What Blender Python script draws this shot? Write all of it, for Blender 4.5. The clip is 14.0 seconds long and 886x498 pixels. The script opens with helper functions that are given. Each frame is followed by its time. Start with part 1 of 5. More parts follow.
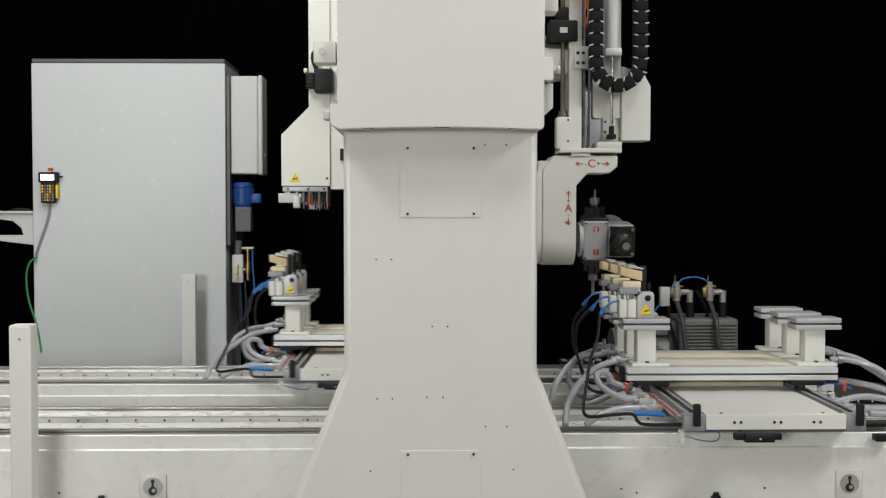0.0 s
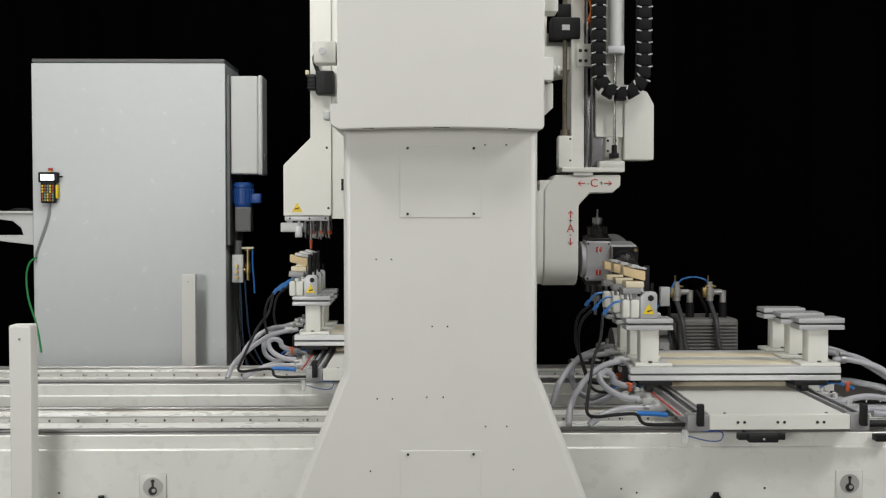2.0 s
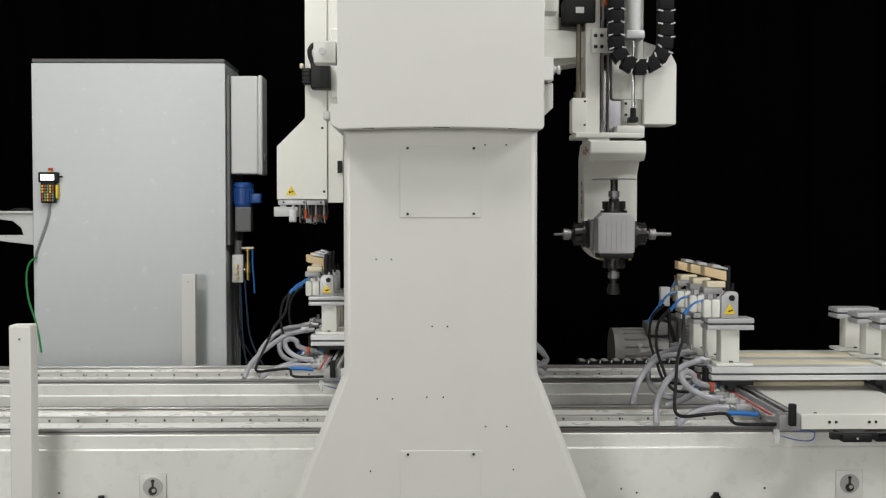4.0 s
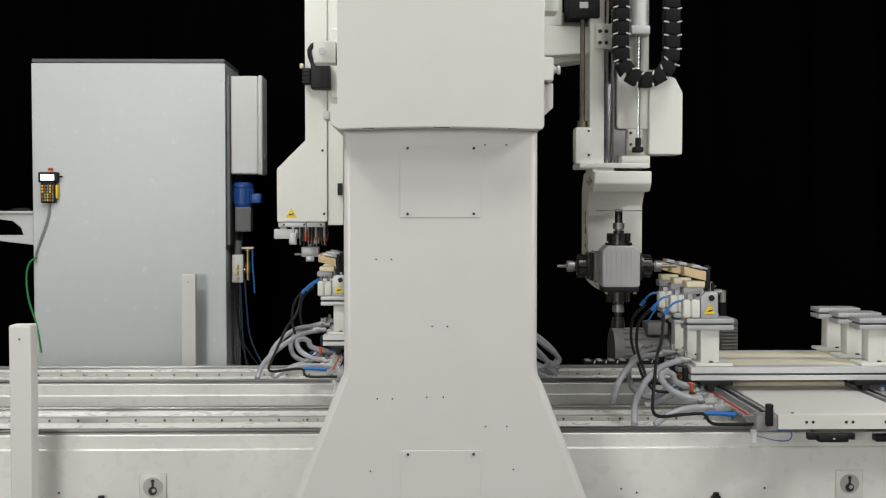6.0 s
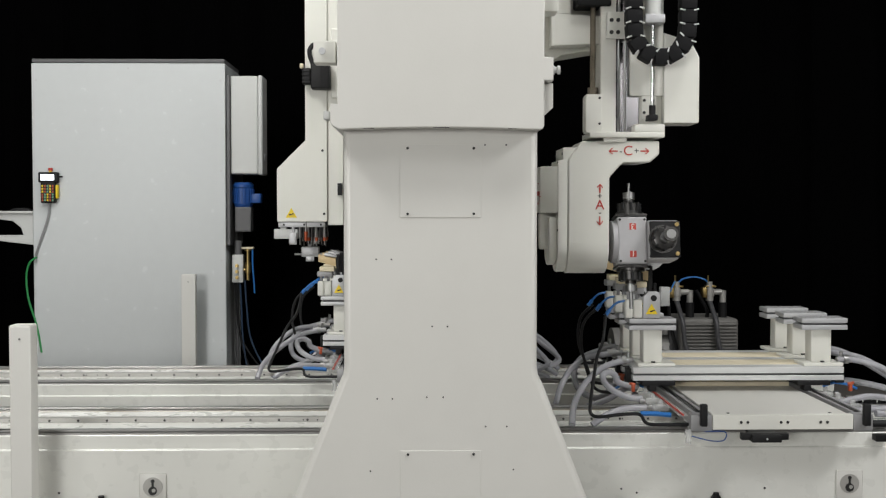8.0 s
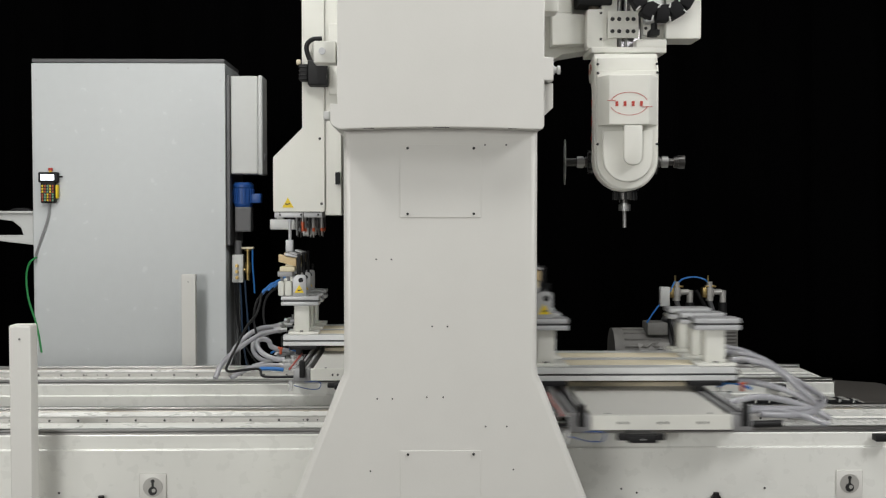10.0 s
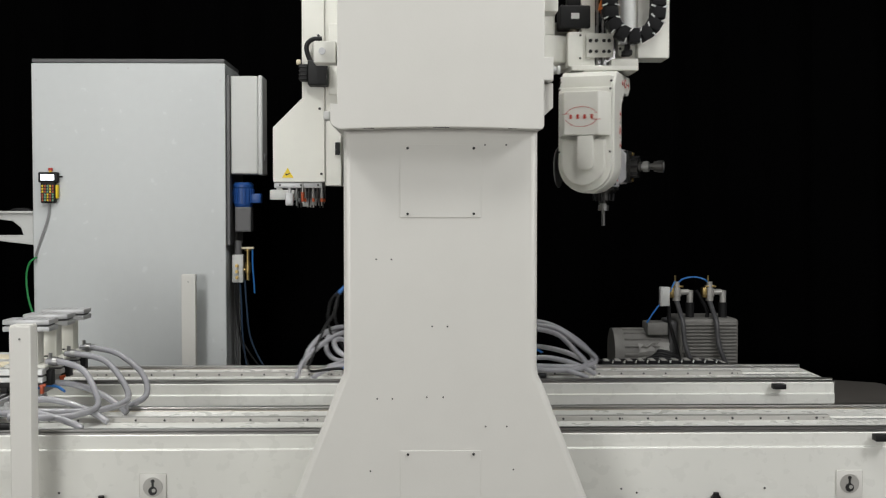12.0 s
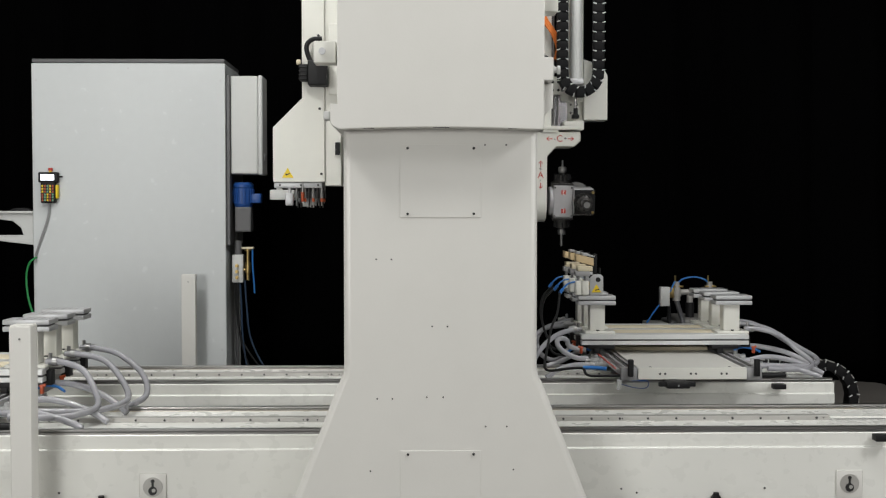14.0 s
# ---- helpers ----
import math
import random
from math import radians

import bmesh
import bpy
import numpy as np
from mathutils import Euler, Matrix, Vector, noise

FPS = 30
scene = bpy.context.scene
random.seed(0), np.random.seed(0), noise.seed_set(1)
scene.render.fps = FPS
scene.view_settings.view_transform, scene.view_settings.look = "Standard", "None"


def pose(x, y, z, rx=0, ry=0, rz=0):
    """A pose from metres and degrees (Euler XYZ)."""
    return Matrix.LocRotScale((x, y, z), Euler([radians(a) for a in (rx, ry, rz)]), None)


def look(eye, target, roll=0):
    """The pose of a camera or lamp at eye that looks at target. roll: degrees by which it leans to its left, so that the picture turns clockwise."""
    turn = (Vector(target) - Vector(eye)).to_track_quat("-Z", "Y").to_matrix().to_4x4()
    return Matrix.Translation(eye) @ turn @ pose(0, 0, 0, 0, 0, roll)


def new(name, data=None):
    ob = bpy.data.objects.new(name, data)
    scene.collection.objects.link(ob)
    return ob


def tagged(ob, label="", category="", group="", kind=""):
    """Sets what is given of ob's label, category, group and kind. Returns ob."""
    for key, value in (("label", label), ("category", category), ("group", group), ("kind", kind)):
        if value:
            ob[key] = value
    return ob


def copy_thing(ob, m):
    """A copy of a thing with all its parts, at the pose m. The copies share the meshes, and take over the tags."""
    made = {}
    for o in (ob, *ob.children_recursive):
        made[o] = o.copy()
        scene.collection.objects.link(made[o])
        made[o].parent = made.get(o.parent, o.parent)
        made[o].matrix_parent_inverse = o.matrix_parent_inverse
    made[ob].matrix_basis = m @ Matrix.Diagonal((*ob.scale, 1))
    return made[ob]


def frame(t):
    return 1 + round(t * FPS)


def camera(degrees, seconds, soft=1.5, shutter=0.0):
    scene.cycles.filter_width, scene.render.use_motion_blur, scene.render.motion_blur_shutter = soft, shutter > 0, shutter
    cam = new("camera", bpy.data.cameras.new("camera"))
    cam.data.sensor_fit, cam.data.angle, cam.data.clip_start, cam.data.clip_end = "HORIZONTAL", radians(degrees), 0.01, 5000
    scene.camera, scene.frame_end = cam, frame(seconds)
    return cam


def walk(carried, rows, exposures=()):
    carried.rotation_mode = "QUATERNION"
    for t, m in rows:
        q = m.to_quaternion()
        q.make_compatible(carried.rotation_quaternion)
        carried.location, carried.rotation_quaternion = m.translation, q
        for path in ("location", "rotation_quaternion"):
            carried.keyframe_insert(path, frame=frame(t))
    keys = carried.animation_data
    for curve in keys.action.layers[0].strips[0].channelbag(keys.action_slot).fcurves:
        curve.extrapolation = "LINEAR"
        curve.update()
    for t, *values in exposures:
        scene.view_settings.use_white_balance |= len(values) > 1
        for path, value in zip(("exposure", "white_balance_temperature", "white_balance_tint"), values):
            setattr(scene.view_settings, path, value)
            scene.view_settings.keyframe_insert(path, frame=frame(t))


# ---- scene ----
cam = camera(42.8, 14.0, soft=1.25, shutter=0.5)
STAND = pose(0, 0, 1.25, 87.94, 0, -1.2)
walk(cam, [(0, STAND), (14, STAND)], exposures=[(0, 0.0), (14, 0.0)])

# ---- light ----
world = bpy.data.worlds.new("studio")
scene.world = world
world.use_nodes = True
world.node_tree.nodes["Background"].inputs[0].default_value = (0.02, 0.02, 0.022, 1)
world.node_tree.nodes["Background"].inputs[1].default_value = 0.3


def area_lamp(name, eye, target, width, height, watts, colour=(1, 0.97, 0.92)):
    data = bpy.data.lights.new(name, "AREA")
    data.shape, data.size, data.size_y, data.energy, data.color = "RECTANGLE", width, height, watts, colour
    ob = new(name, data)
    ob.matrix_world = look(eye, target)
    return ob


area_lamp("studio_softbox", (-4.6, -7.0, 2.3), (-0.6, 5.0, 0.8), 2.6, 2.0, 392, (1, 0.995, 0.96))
# Fill softbox added out of view to brighten the head and right side.
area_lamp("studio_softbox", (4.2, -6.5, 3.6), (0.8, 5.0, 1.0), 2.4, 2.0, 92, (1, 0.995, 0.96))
area_lamp("hall_lamp", (3.8, 2.1, 3.8), (1.4, 4.6, 0.7), 1.3, 0.9, 90, (1, 0.995, 0.98))
area_lamp("hall_lamp", (1.5, 2.7, 4.7), (1.5, 4.6, 0.4), 0.8, 0.6, 36, (1, 0.995, 0.96))
# Next two are added unseen to even out the left bed and cabinet.
area_lamp("hall_lamp", (-2.3, 2.6, 4.7), (-1.4, 5.0, 0.4), 0.8, 0.6, 94, (1, 0.995, 0.96))
area_lamp("hall_lamp", (-0.7, 5.2, 4.85), (-0.7, 5.3, 0), 4.0, 1.6, 98, (1, 0.995, 0.96))


# ---- materials ----
def material(name, colour, rough=0.5, metal=0.0, var=0.08, scale=30.0, bump=0.02, bump_scale=300.0, spec=0.5, coat=0.0, stain=None, alpha=1.0, transmission=0.0):
    m = bpy.data.materials.new(name)
    m.use_nodes = True
    nt = m.node_tree
    b = nt.nodes["Principled BSDF"]
    b.inputs["Metallic"].default_value = metal
    b.inputs["Specular IOR Level"].default_value = spec
    b.inputs["Coat Weight"].default_value = coat
    b.inputs["Transmission Weight"].default_value = transmission
    b.inputs["Alpha"].default_value = alpha
    co = nt.nodes.new("ShaderNodeTexCoord")
    n = nt.nodes.new("ShaderNodeTexNoise")
    n.inputs["Scale"].default_value = scale
    n.inputs["Detail"].default_value = 6
    nt.links.new(co.outputs["Object"], n.inputs["Vector"])
    n2 = nt.nodes.new("ShaderNodeTexNoise")
    n2.inputs["Scale"].default_value = scale * 0.12
    n2.inputs["Detail"].default_value = 4
    nt.links.new(co.outputs["Object"], n2.inputs["Vector"])
    add = nt.nodes.new("ShaderNodeMath")
    add.operation = "ADD"
    nt.links.new(n.outputs["Fac"], add.inputs[0])
    nt.links.new(n2.outputs["Fac"], add.inputs[1])
    half = nt.nodes.new("ShaderNodeMath")
    half.operation = "MULTIPLY"
    half.inputs[1].default_value = 0.5
    nt.links.new(add.outputs[0], half.inputs[0])
    ramp = nt.nodes.new("ShaderNodeValToRGB")
    ramp.color_ramp.elements[0].position, ramp.color_ramp.elements[1].position = 0.3, 0.7
    lo = [c * (1 - var) for c in colour] if stain is None else stain
    hi = [min(1, c * (1 + var)) for c in colour]
    ramp.color_ramp.elements[0].color = (*lo, 1)
    ramp.color_ramp.elements[1].color = (*hi, 1)
    nt.links.new(half.outputs[0], ramp.inputs["Fac"])
    nt.links.new(ramp.outputs["Color"], b.inputs["Base Color"])
    rr = nt.nodes.new("ShaderNodeMapRange")
    rr.inputs["To Min"].default_value, rr.inputs["To Max"].default_value = max(0.02, rough * 0.85), min(1, rough * 1.15)
    nt.links.new(n.outputs["Fac"], rr.inputs["Value"])
    nt.links.new(rr.outputs[0], b.inputs["Roughness"])
    if bump:
        nb = nt.nodes.new("ShaderNodeTexNoise")
        nb.inputs["Scale"].default_value = bump_scale
        nt.links.new(co.outputs["Object"], nb.inputs["Vector"])
        bp = nt.nodes.new("ShaderNodeBump")
        bp.inputs["Strength"].default_value = bump
        bp.inputs["Distance"].default_value = 0.004
        nt.links.new(nb.outputs["Fac"], bp.inputs["Height"])
        nt.links.new(bp.outputs["Normal"], b.inputs["Normal"])
    return m


def glow(name, colour, strength):
    m = bpy.data.materials.new(name)
    m.use_nodes = True
    b = m.node_tree.nodes["Principled BSDF"]
    b.inputs["Base Color"].default_value = (*colour, 1)
    b.inputs["Emission Color"].default_value = (*colour, 1)
    b.inputs["Emission Strength"].default_value = strength
    return m


WHITE = material("white_machine_paint", (0.73, 0.722, 0.69), 0.36, var=0.02, scale=7, bump=0.05, bump_scale=120)
WHITE2 = material("white_housing_paint", (0.76, 0.757, 0.705), 0.4, var=0.015, scale=20, bump=0.03, bump_scale=150)
BEDPAINT = material("ivory_bed_paint", (0.81, 0.812, 0.775), 0.28, var=0.010, scale=16, bump=0.02, bump_scale=60)
CABINET = material("grey_textured_enamel", (0.60, 0.625, 0.635), 0.26, var=0.02, scale=15, bump=0.34, bump_scale=190)
CABDARK = material("dark_grey_enamel", (0.12, 0.12, 0.125), 0.5, var=0.06)
LIGHTGREY = material("light_grey_plastic", (0.62, 0.63, 0.62), 0.45, var=0.02)
CURTAIN = material("black_felt_curtain", (0.0007, 0.0007, 0.0008), 0.95, var=0.3, scale=8, bump=0.2, bump_scale=400, spec=0.02)
FLOOR = material("dark_concrete_floor", (0.13, 0.12, 0.11), 0.7, var=0.2, scale=5, bump=0.1, bump_scale=60)
STEEL = material("ground_steel", (0.33, 0.33, 0.33), 0.42, 1.0, var=0.1, scale=25)
RAILSTEEL = material("polished_rail_steel", (0.40, 0.395, 0.39), 0.30, 1.0, var=0.05, scale=3, bump=0)
DARKSTEEL = material("dark_oily_steel", (0.075, 0.073, 0.072), 0.35, 1.0, var=0.2, scale=30)
MIRRORSTEEL = material("polished_guide_steel", (0.34, 0.33, 0.35), 0.16, 1.0, var=0.06, scale=6, bump=0)
RACK = material("dull_rack_steel", (0.47, 0.46, 0.44), 0.5, 0.4, var=0.08, scale=10, bump=0)
GREYALU = material("dull_grey_aluminium", (0.36, 0.36, 0.37), 0.5, 0.4, var=0.08, scale=18)
BLOCKGREY = material("anodised_grey_block", (0.44, 0.435, 0.45), 0.5, 0.25, var=0.06, scale=25)
DARKHOSE = material("dark_grey_hose", (0.075, 0.075, 0.08), 0.4, var=0.2, scale=40)
SCREW = material("oiled_ball_screw", (0.22, 0.19, 0.15), 0.45, 0.9, var=0.3, scale=60)
CHROME = material("chrome_rod", (0.62, 0.62, 0.63), 0.22, 1.0, var=0.03)
ALU = material("anodised_aluminium", (0.52, 0.525, 0.54), 0.42, 0.35, var=0.05, scale=20)
BLACK = material("black_plastic", (0.010, 0.010, 0.011), 0.55, var=0.2, spec=0.3)
CHAINBLACK = material("matt_black_chain_plastic", (0.008, 0.008, 0.009), 0.7, var=0.2, spec=0.2)
RUBBER = material("black_rubber_cable", (0.009, 0.009, 0.010), 0.5, var=0.2, spec=0.3)
PALEPANEL = material("pale_composite_panel", (0.70, 0.69, 0.65), 0.35, var=0.03, scale=9)
WOODPANEL = material("cream_plywood", (0.72, 0.65, 0.49), 0.6, var=0.12, scale=14)
GREASE = material("old_grease", (0.76, 0.72, 0.62), 0.3, var=0.05, scale=14, bump=0.1, bump_scale=80, stain=(0.45, 0.32, 0.12))
BEECH = material("pale_beech_wood", (0.68, 0.52, 0.30), 0.6, var=0.12, scale=22)
CREAM = material("cream_polyurethane", (0.74, 0.66, 0.48), 0.6, var=0.05)
HOSE = material("grey_pvc_hose", (0.52, 0.52, 0.56), 0.25, var=0.06, scale=40, spec=0.6, coat=0.3, transmission=0.35)
CLEAR = material("clear_acrylic", (0.75, 0.76, 0.76), 0.15, var=0.02, alpha=0.35)
BLUE = material("blue_pneumatic_tube", (0.03, 0.17, 0.50), 0.35, var=0.1)
DARKTUBE = material("dark_blue_grey_tube", (0.022, 0.045, 0.085), 0.45, var=0.15)
BLUEPAINT = material("blue_enamel", (0.014, 0.07, 0.27), 0.4, var=0.1)
BEAMALU = material("pale_anodised_profile", (0.70, 0.71, 0.71), 0.4, 0.3, var=0.04, scale=12)
ORANGE = material("orange_cable", (0.75, 0.20, 0.03), 0.45, var=0.1)
RED = material("red_print", (0.50, 0.05, 0.035), 0.5, var=0.05)
REDPLASTIC = material("red_orange_plastic", (0.42, 0.075, 0.025), 0.4, var=0.1)
YELLOW = material("yellow_sticker", (0.85, 0.62, 0.02), 0.45, var=0.04)
BRASS = material("brass", (0.42, 0.31, 0.13), 0.4, 1.0, var=0.1)
GREEN = material("green_cable", (0.03, 0.28, 0.08), 0.45, var=0.1)
PUMPGREY = material("dusty_grey_cast_iron", (0.20, 0.195, 0.185), 0.6, var=0.15, scale=25, bump=0.1)
FILM = material("clear_film", (0.6, 0.59, 0.57), 0.12, var=0.2, scale=18, alpha=0.45)
PRINT = material("black_print", (0.02, 0.02, 0.02), 0.5, var=0.1)
TEAL = material("pale_green_keys", (0.16, 0.36, 0.25), 0.5)
SCREEN = glow("lit_display", (0.9, 0.95, 1.0), 1.2)


# ---- mesh helpers ----
def box(bm, x0, x1, y0, y1, z0, z1, bevel=0.0, segments=2):
    r = bmesh.ops.create_cube(bm, size=1)
    vs = r["verts"]
    for v in vs:
        v.co = Vector((x0 + (v.co.x + 0.5) * (x1 - x0), y0 + (v.co.y + 0.5) * (y1 - y0), z0 + (v.co.z + 0.5) * (z1 - z0)))
    if bevel:
        es = list({e for v in vs for e in v.link_edges})
        bmesh.ops.bevel(bm, geom=es, offset=bevel, segments=segments, affect="EDGES", profile=0.5)
    return bm


def prism(bm, pts, lo, hi, axis="y", bevel=0.0, segments=2):
    """Extrude a closed outline between lo and hi. axis y: outline in x, z; axis x: outline in y, z; axis z: outline in x, y."""
    def at(p, d):
        return {"y": (p[0], d, p[1]), "x": (d, p[0], p[1]), "z": (p[0], p[1], d)}[axis]
    a = [bm.verts.new(at(p, lo)) for p in pts]
    b = [bm.verts.new(at(p, hi)) for p in pts]
    fs = [bm.faces.new(a), bm.faces.new(b[::-1])]
    for i in range(len(pts)):
        j = (i + 1) % len(pts)
        fs.append(bm.faces.new((a[j], a[i], b[i], b[j])))
    bmesh.ops.recalc_face_normals(bm, faces=fs)
    if bevel:
        es = list({e for f in fs[:2] for e in f.edges})
        bmesh.ops.bevel(bm, geom=es, offset=bevel, segments=segments, affect="EDGES", profile=0.5)
    return bm


def rod(bm, p0, p1, r, r2=None, sides=20):
    p0, p1 = Vector(p0), Vector(p1)
    d = p1 - p0
    m = Matrix.Translation((p0 + p1) / 2) @ d.to_track_quat("Z", "Y").to_matrix().to_4x4()
    bmesh.ops.create_cone(bm, cap_ends=True, segments=sides, radius1=r, radius2=r if r2 is None else r2, depth=d.length, matrix=m)
    return bm


def lathe(bm, p0, direction, profile, sides=24):
    """Stacked discs along a direction: profile of (distance, radius)."""
    p0, d = Vector(p0), Vector(direction).normalized()
    for (a, ra), (b, rb) in zip(profile, profile[1:]):
        if b - a > 1e-5:
            rod(bm, p0 + d * a, p0 + d * b, ra, rb, sides)
    return bm


def smooth_path(pts, steps=10):
    pts = [Vector(p) for p in pts]
    ext = [pts[0] * 2 - pts[1]] + pts + [pts[-1] * 2 - pts[-2]]
    out = []
    for i in range(1, len(ext) - 2):
        a, b, c, d = ext[i - 1:i + 3]
        for k in range(steps):
            t = k / steps
            out.append(0.5 * ((2 * b) + (c - a) * t + (2 * a - 5 * b + 4 * c - d) * t * t + (3 * b - 3 * c + d - a) * t ** 3))
    out.append(pts[-1])
    return out


def tube(bm, pts, r, sides=10, steps=10, ribs=0.0):
    path = smooth_path(pts, steps)
    up = Vector((0, 0, 1))
    rings = []
    side = None
    for i, p in enumerate(path):
        t = (path[min(i + 1, len(path) - 1)] - path[max(i - 1, 0)]).normalized()
        if side is None:
            side = t.cross(up if abs(t.z) < 0.9 else Vector((1, 0, 0))).normalized()
        side = (side - t * side.dot(t)).normalized()
        other = t.cross(side)
        rr = r * (1 + (ribs if i % 2 else 0))
        rings.append([bm.verts.new(p + (side * math.cos(2 * math.pi * k / sides) + other * math.sin(2 * math.pi * k / sides)) * rr) for k in range(sides)])
    for a, b in zip(rings, rings[1:]):
        for k in range(sides):
            bm.faces.new((a[k], a[(k + 1) % sides], b[(k + 1) % sides], b[k])).smooth = True
    bm.faces.new(rings[0][::-1])
    bm.faces.new(rings[-1])
    return bm


def arc(cx, cz, r, a0, a1, n=10):
    return [(cx + r * math.cos(radians(a0 + (a1 - a0) * i / n)), cz + r * math.sin(radians(a0 + (a1 - a0) * i / n))) for i in range(n + 1)]


def mesh(name, bm, mat):
    me = bpy.data.meshes.new(name)
    bmesh.ops.recalc_face_normals(bm, faces=bm.faces)
    bm.to_mesh(me)
    bm.free()
    me.materials.append(mat)
    me.set_sharp_from_angle(angle=radians(35))
    for p in me.polygons:
        p.use_smooth = p.area < 0.012
    return me


def part(name, bm, mat, parent, label=""):
    ob = new(name, mesh(name, bm, mat))
    ob.parent = parent
    return tagged(ob, label)


def share(name, me, parent, m):
    ob = new(name, me)
    ob.parent = parent
    ob.matrix_basis = m
    return ob


def thing(name, m, label, category, group="", kind=""):
    ob = new(name)
    ob.empty_display_size = 0.05
    ob.matrix_basis = m
    return tagged(ob, label, category, group, kind)


def solid(name, bm, mat, label, category, kind="", group=""):
    return tagged(new(name, mesh(name, bm, mat)), label, category, group, kind)


def B():
    return bmesh.new()


# ---- structure ----
def floor_and_walls():
    bm = B()
    box(bm, -7, 7, -9.2, 9.2, -0.1, 0.0)
    solid("floor", bm, FLOOR, "dark grey concrete workshop floor", "floor", "structure")

    def curtain(name, corners, label):
        bm = B()
        line = smooth_path([(x, y, 0) for x, y in corners], 60)
        run, rows, nrms = [0], [], []
        for a, b in zip(line, line[1:]):
            run.append(run[-1] + (b - a).length)
        for i in range(len(line)):
            d = line[min(i + 1, len(line) - 1)] - line[max(i - 1, 0)]
            nrms.append(Vector((d.y, -d.x, 0)).normalized())
        for z in (0.0, 0.25, 1.2, 2.4, 3.6, 4.99):
            row = []
            for p, n, u in zip(line, nrms, run):
                w = 0.05 * math.sin(u * 8.5 + 1.3 * math.sin(u * 1.9)) + 0.02 * math.sin(u * 21 + z * 0.8)
                row.append(bm.verts.new(p + n * w * (1 - 0.06 * z) + Vector((0, 0, z))))
            rows.append(row)
        for a, b in zip(rows, rows[1:]):
            for i in range(len(line) - 1):
                bm.faces.new((a[i], a[i + 1], b[i + 1], b[i]))
        ob = solid(name, bm, CURTAIN, label, "curtain", "structure")
        mod = ob.modifiers.new("thickness", "SOLIDIFY")
        mod.thickness = 0.006
    curtain("curtain_north", [(-5.6, 8.8), (-3.0, 8.75), (-1.0, 8.6), (0.5, 8.3), (1.8, 8.25), (2.9, 8.22)], "black felt backdrop curtain with soft vertical folds")
    curtain("curtain_east", [(2.85, 8.25), (3.25, 7.95), (3.9, 6.9), (4.8, 5.2), (5.6, 1.5)], "black felt curtain closing the side")
    curtain("curtain_west", [(-5.6, 1.5), (-5.62, 4.0), (-5.6, 6.5), (-5.6, 8.8)], "black felt curtain closing the side")
    for name, b in (("wall_south", (-7, 7, -9.2, -9.0, 0, 5)), ("wall_west", (-7.0, -6.8, -9.0, 9.2, 0, 5)), ("wall_east", (6.8, 7.0, -9.0, 9.2, 0, 5)), ("wall_north", (-6.8, 6.8, 9.0, 9.2, 0, 5))):
        bm = B()
        box(bm, *b)
        solid(name, bm, material(name + "_plaster", (0.35, 0.34, 0.33), 0.8), "grey plastered workshop wall", "wall", "structure")
    bm = B()
    box(bm, -7, 7, -9.2, 9.2, 5.0, 5.15)
    solid("ceiling", bm, material("ceiling_paint", (0.3, 0.3, 0.3), 0.8), "plain grey workshop ceiling", "ceiling", "structure")


# ---- machine beds with rails ----
def machine_bed(y, right_end, label):
    bed = thing("machine_bed", pose(0, y, 0), label, "machine bed", "machine beds")
    L, R = -3.6, right_end
    bm = B()
    prism(bm, [(0.0, 0.0), (0.0, 0.356), (0.003, 0.3595), (0.009, 0.3615), (0.009, 0.409), (0.012, 0.4125), (0.56, 0.4125), (0.56, 0.0)], L, R, "x", 0.0015)
    part("body", bm, BEDPAINT, bed)
    for n, dy in (("front_rail", 0.014), ("rear_rail", 0.486)):
        bm = B()
        w, h, z = 0.024, 0.020, 0.4125
        prism(bm, [(dy, z), (dy, z + h * .35), (dy + .004, z + h * .5), (dy, z + h * .65), (dy, z + h), (dy + w, z + h), (dy + w, z + h * .65), (dy + w - .004, z + h * .5), (dy + w, z + h * .35), (dy + w, z)], L + 0.05, R - 0.006, "x", 0.001, 1)
        part(n, bm, RAILSTEEL, bed, "polished steel guide rail")
    bm = B()
    box(bm, L, 1.625, 0.252, 0.29, 0.4125, 0.431, 0.002)
    part("rack", bm, RACK, bed, "dull steel gear rack with bolt holes")
    bm = B()
    rod(bm, (0, 0, 0), (0, -0.003, 0), 0.0045, sides=10)
    me = mesh("rack_bolt", bm, PRINT)
    x = 1.572
    while x > L:
        share("rack_bolt", me, bed, pose(x, 0.252, 0.4215))
        x -= 0.1117
    bm = B()
    rod(bm, (0, 0, 0), (0, -0.002, 0), 0.0028, sides=8)
    me = mesh("dowel_hole", bm, PRINT)
    for x in (1.60, 0.80, 0.745, -0.40, -0.455, -1.60, -1.655):
        share("dowel_hole", me, bed, pose(x, 0.2525, 0.4215))
    bm = B()
    box(bm, 1.626, R - 0.02, 0.262, 0.274, 0.4125, 0.4135)
    part("rack_groove", bm, CABDARK, bed, "dark machined groove past the rack")
    bm = B()
    box(bm, L, R - 0.02, 0.31, 0.47, 0.4125, 0.4165)
    part("cover_strip", bm, BEDPAINT, bed)
    bm = B()
    box(bm, L + 0.4, R - 0.5, 0.472, 0.4845, 0.4125, 0.4155, 0.001)
    part("grease_trace", bm, GREASE, bed, "yellowish grease trace along the rail")
    bm = B()
    box(bm, 1.69, 1.752, -0.045, 0.0, 0.386, 0.410, 0.004)
    part("end_stop", bm, BLACK, bed, "black rubber end stop")
    return bed


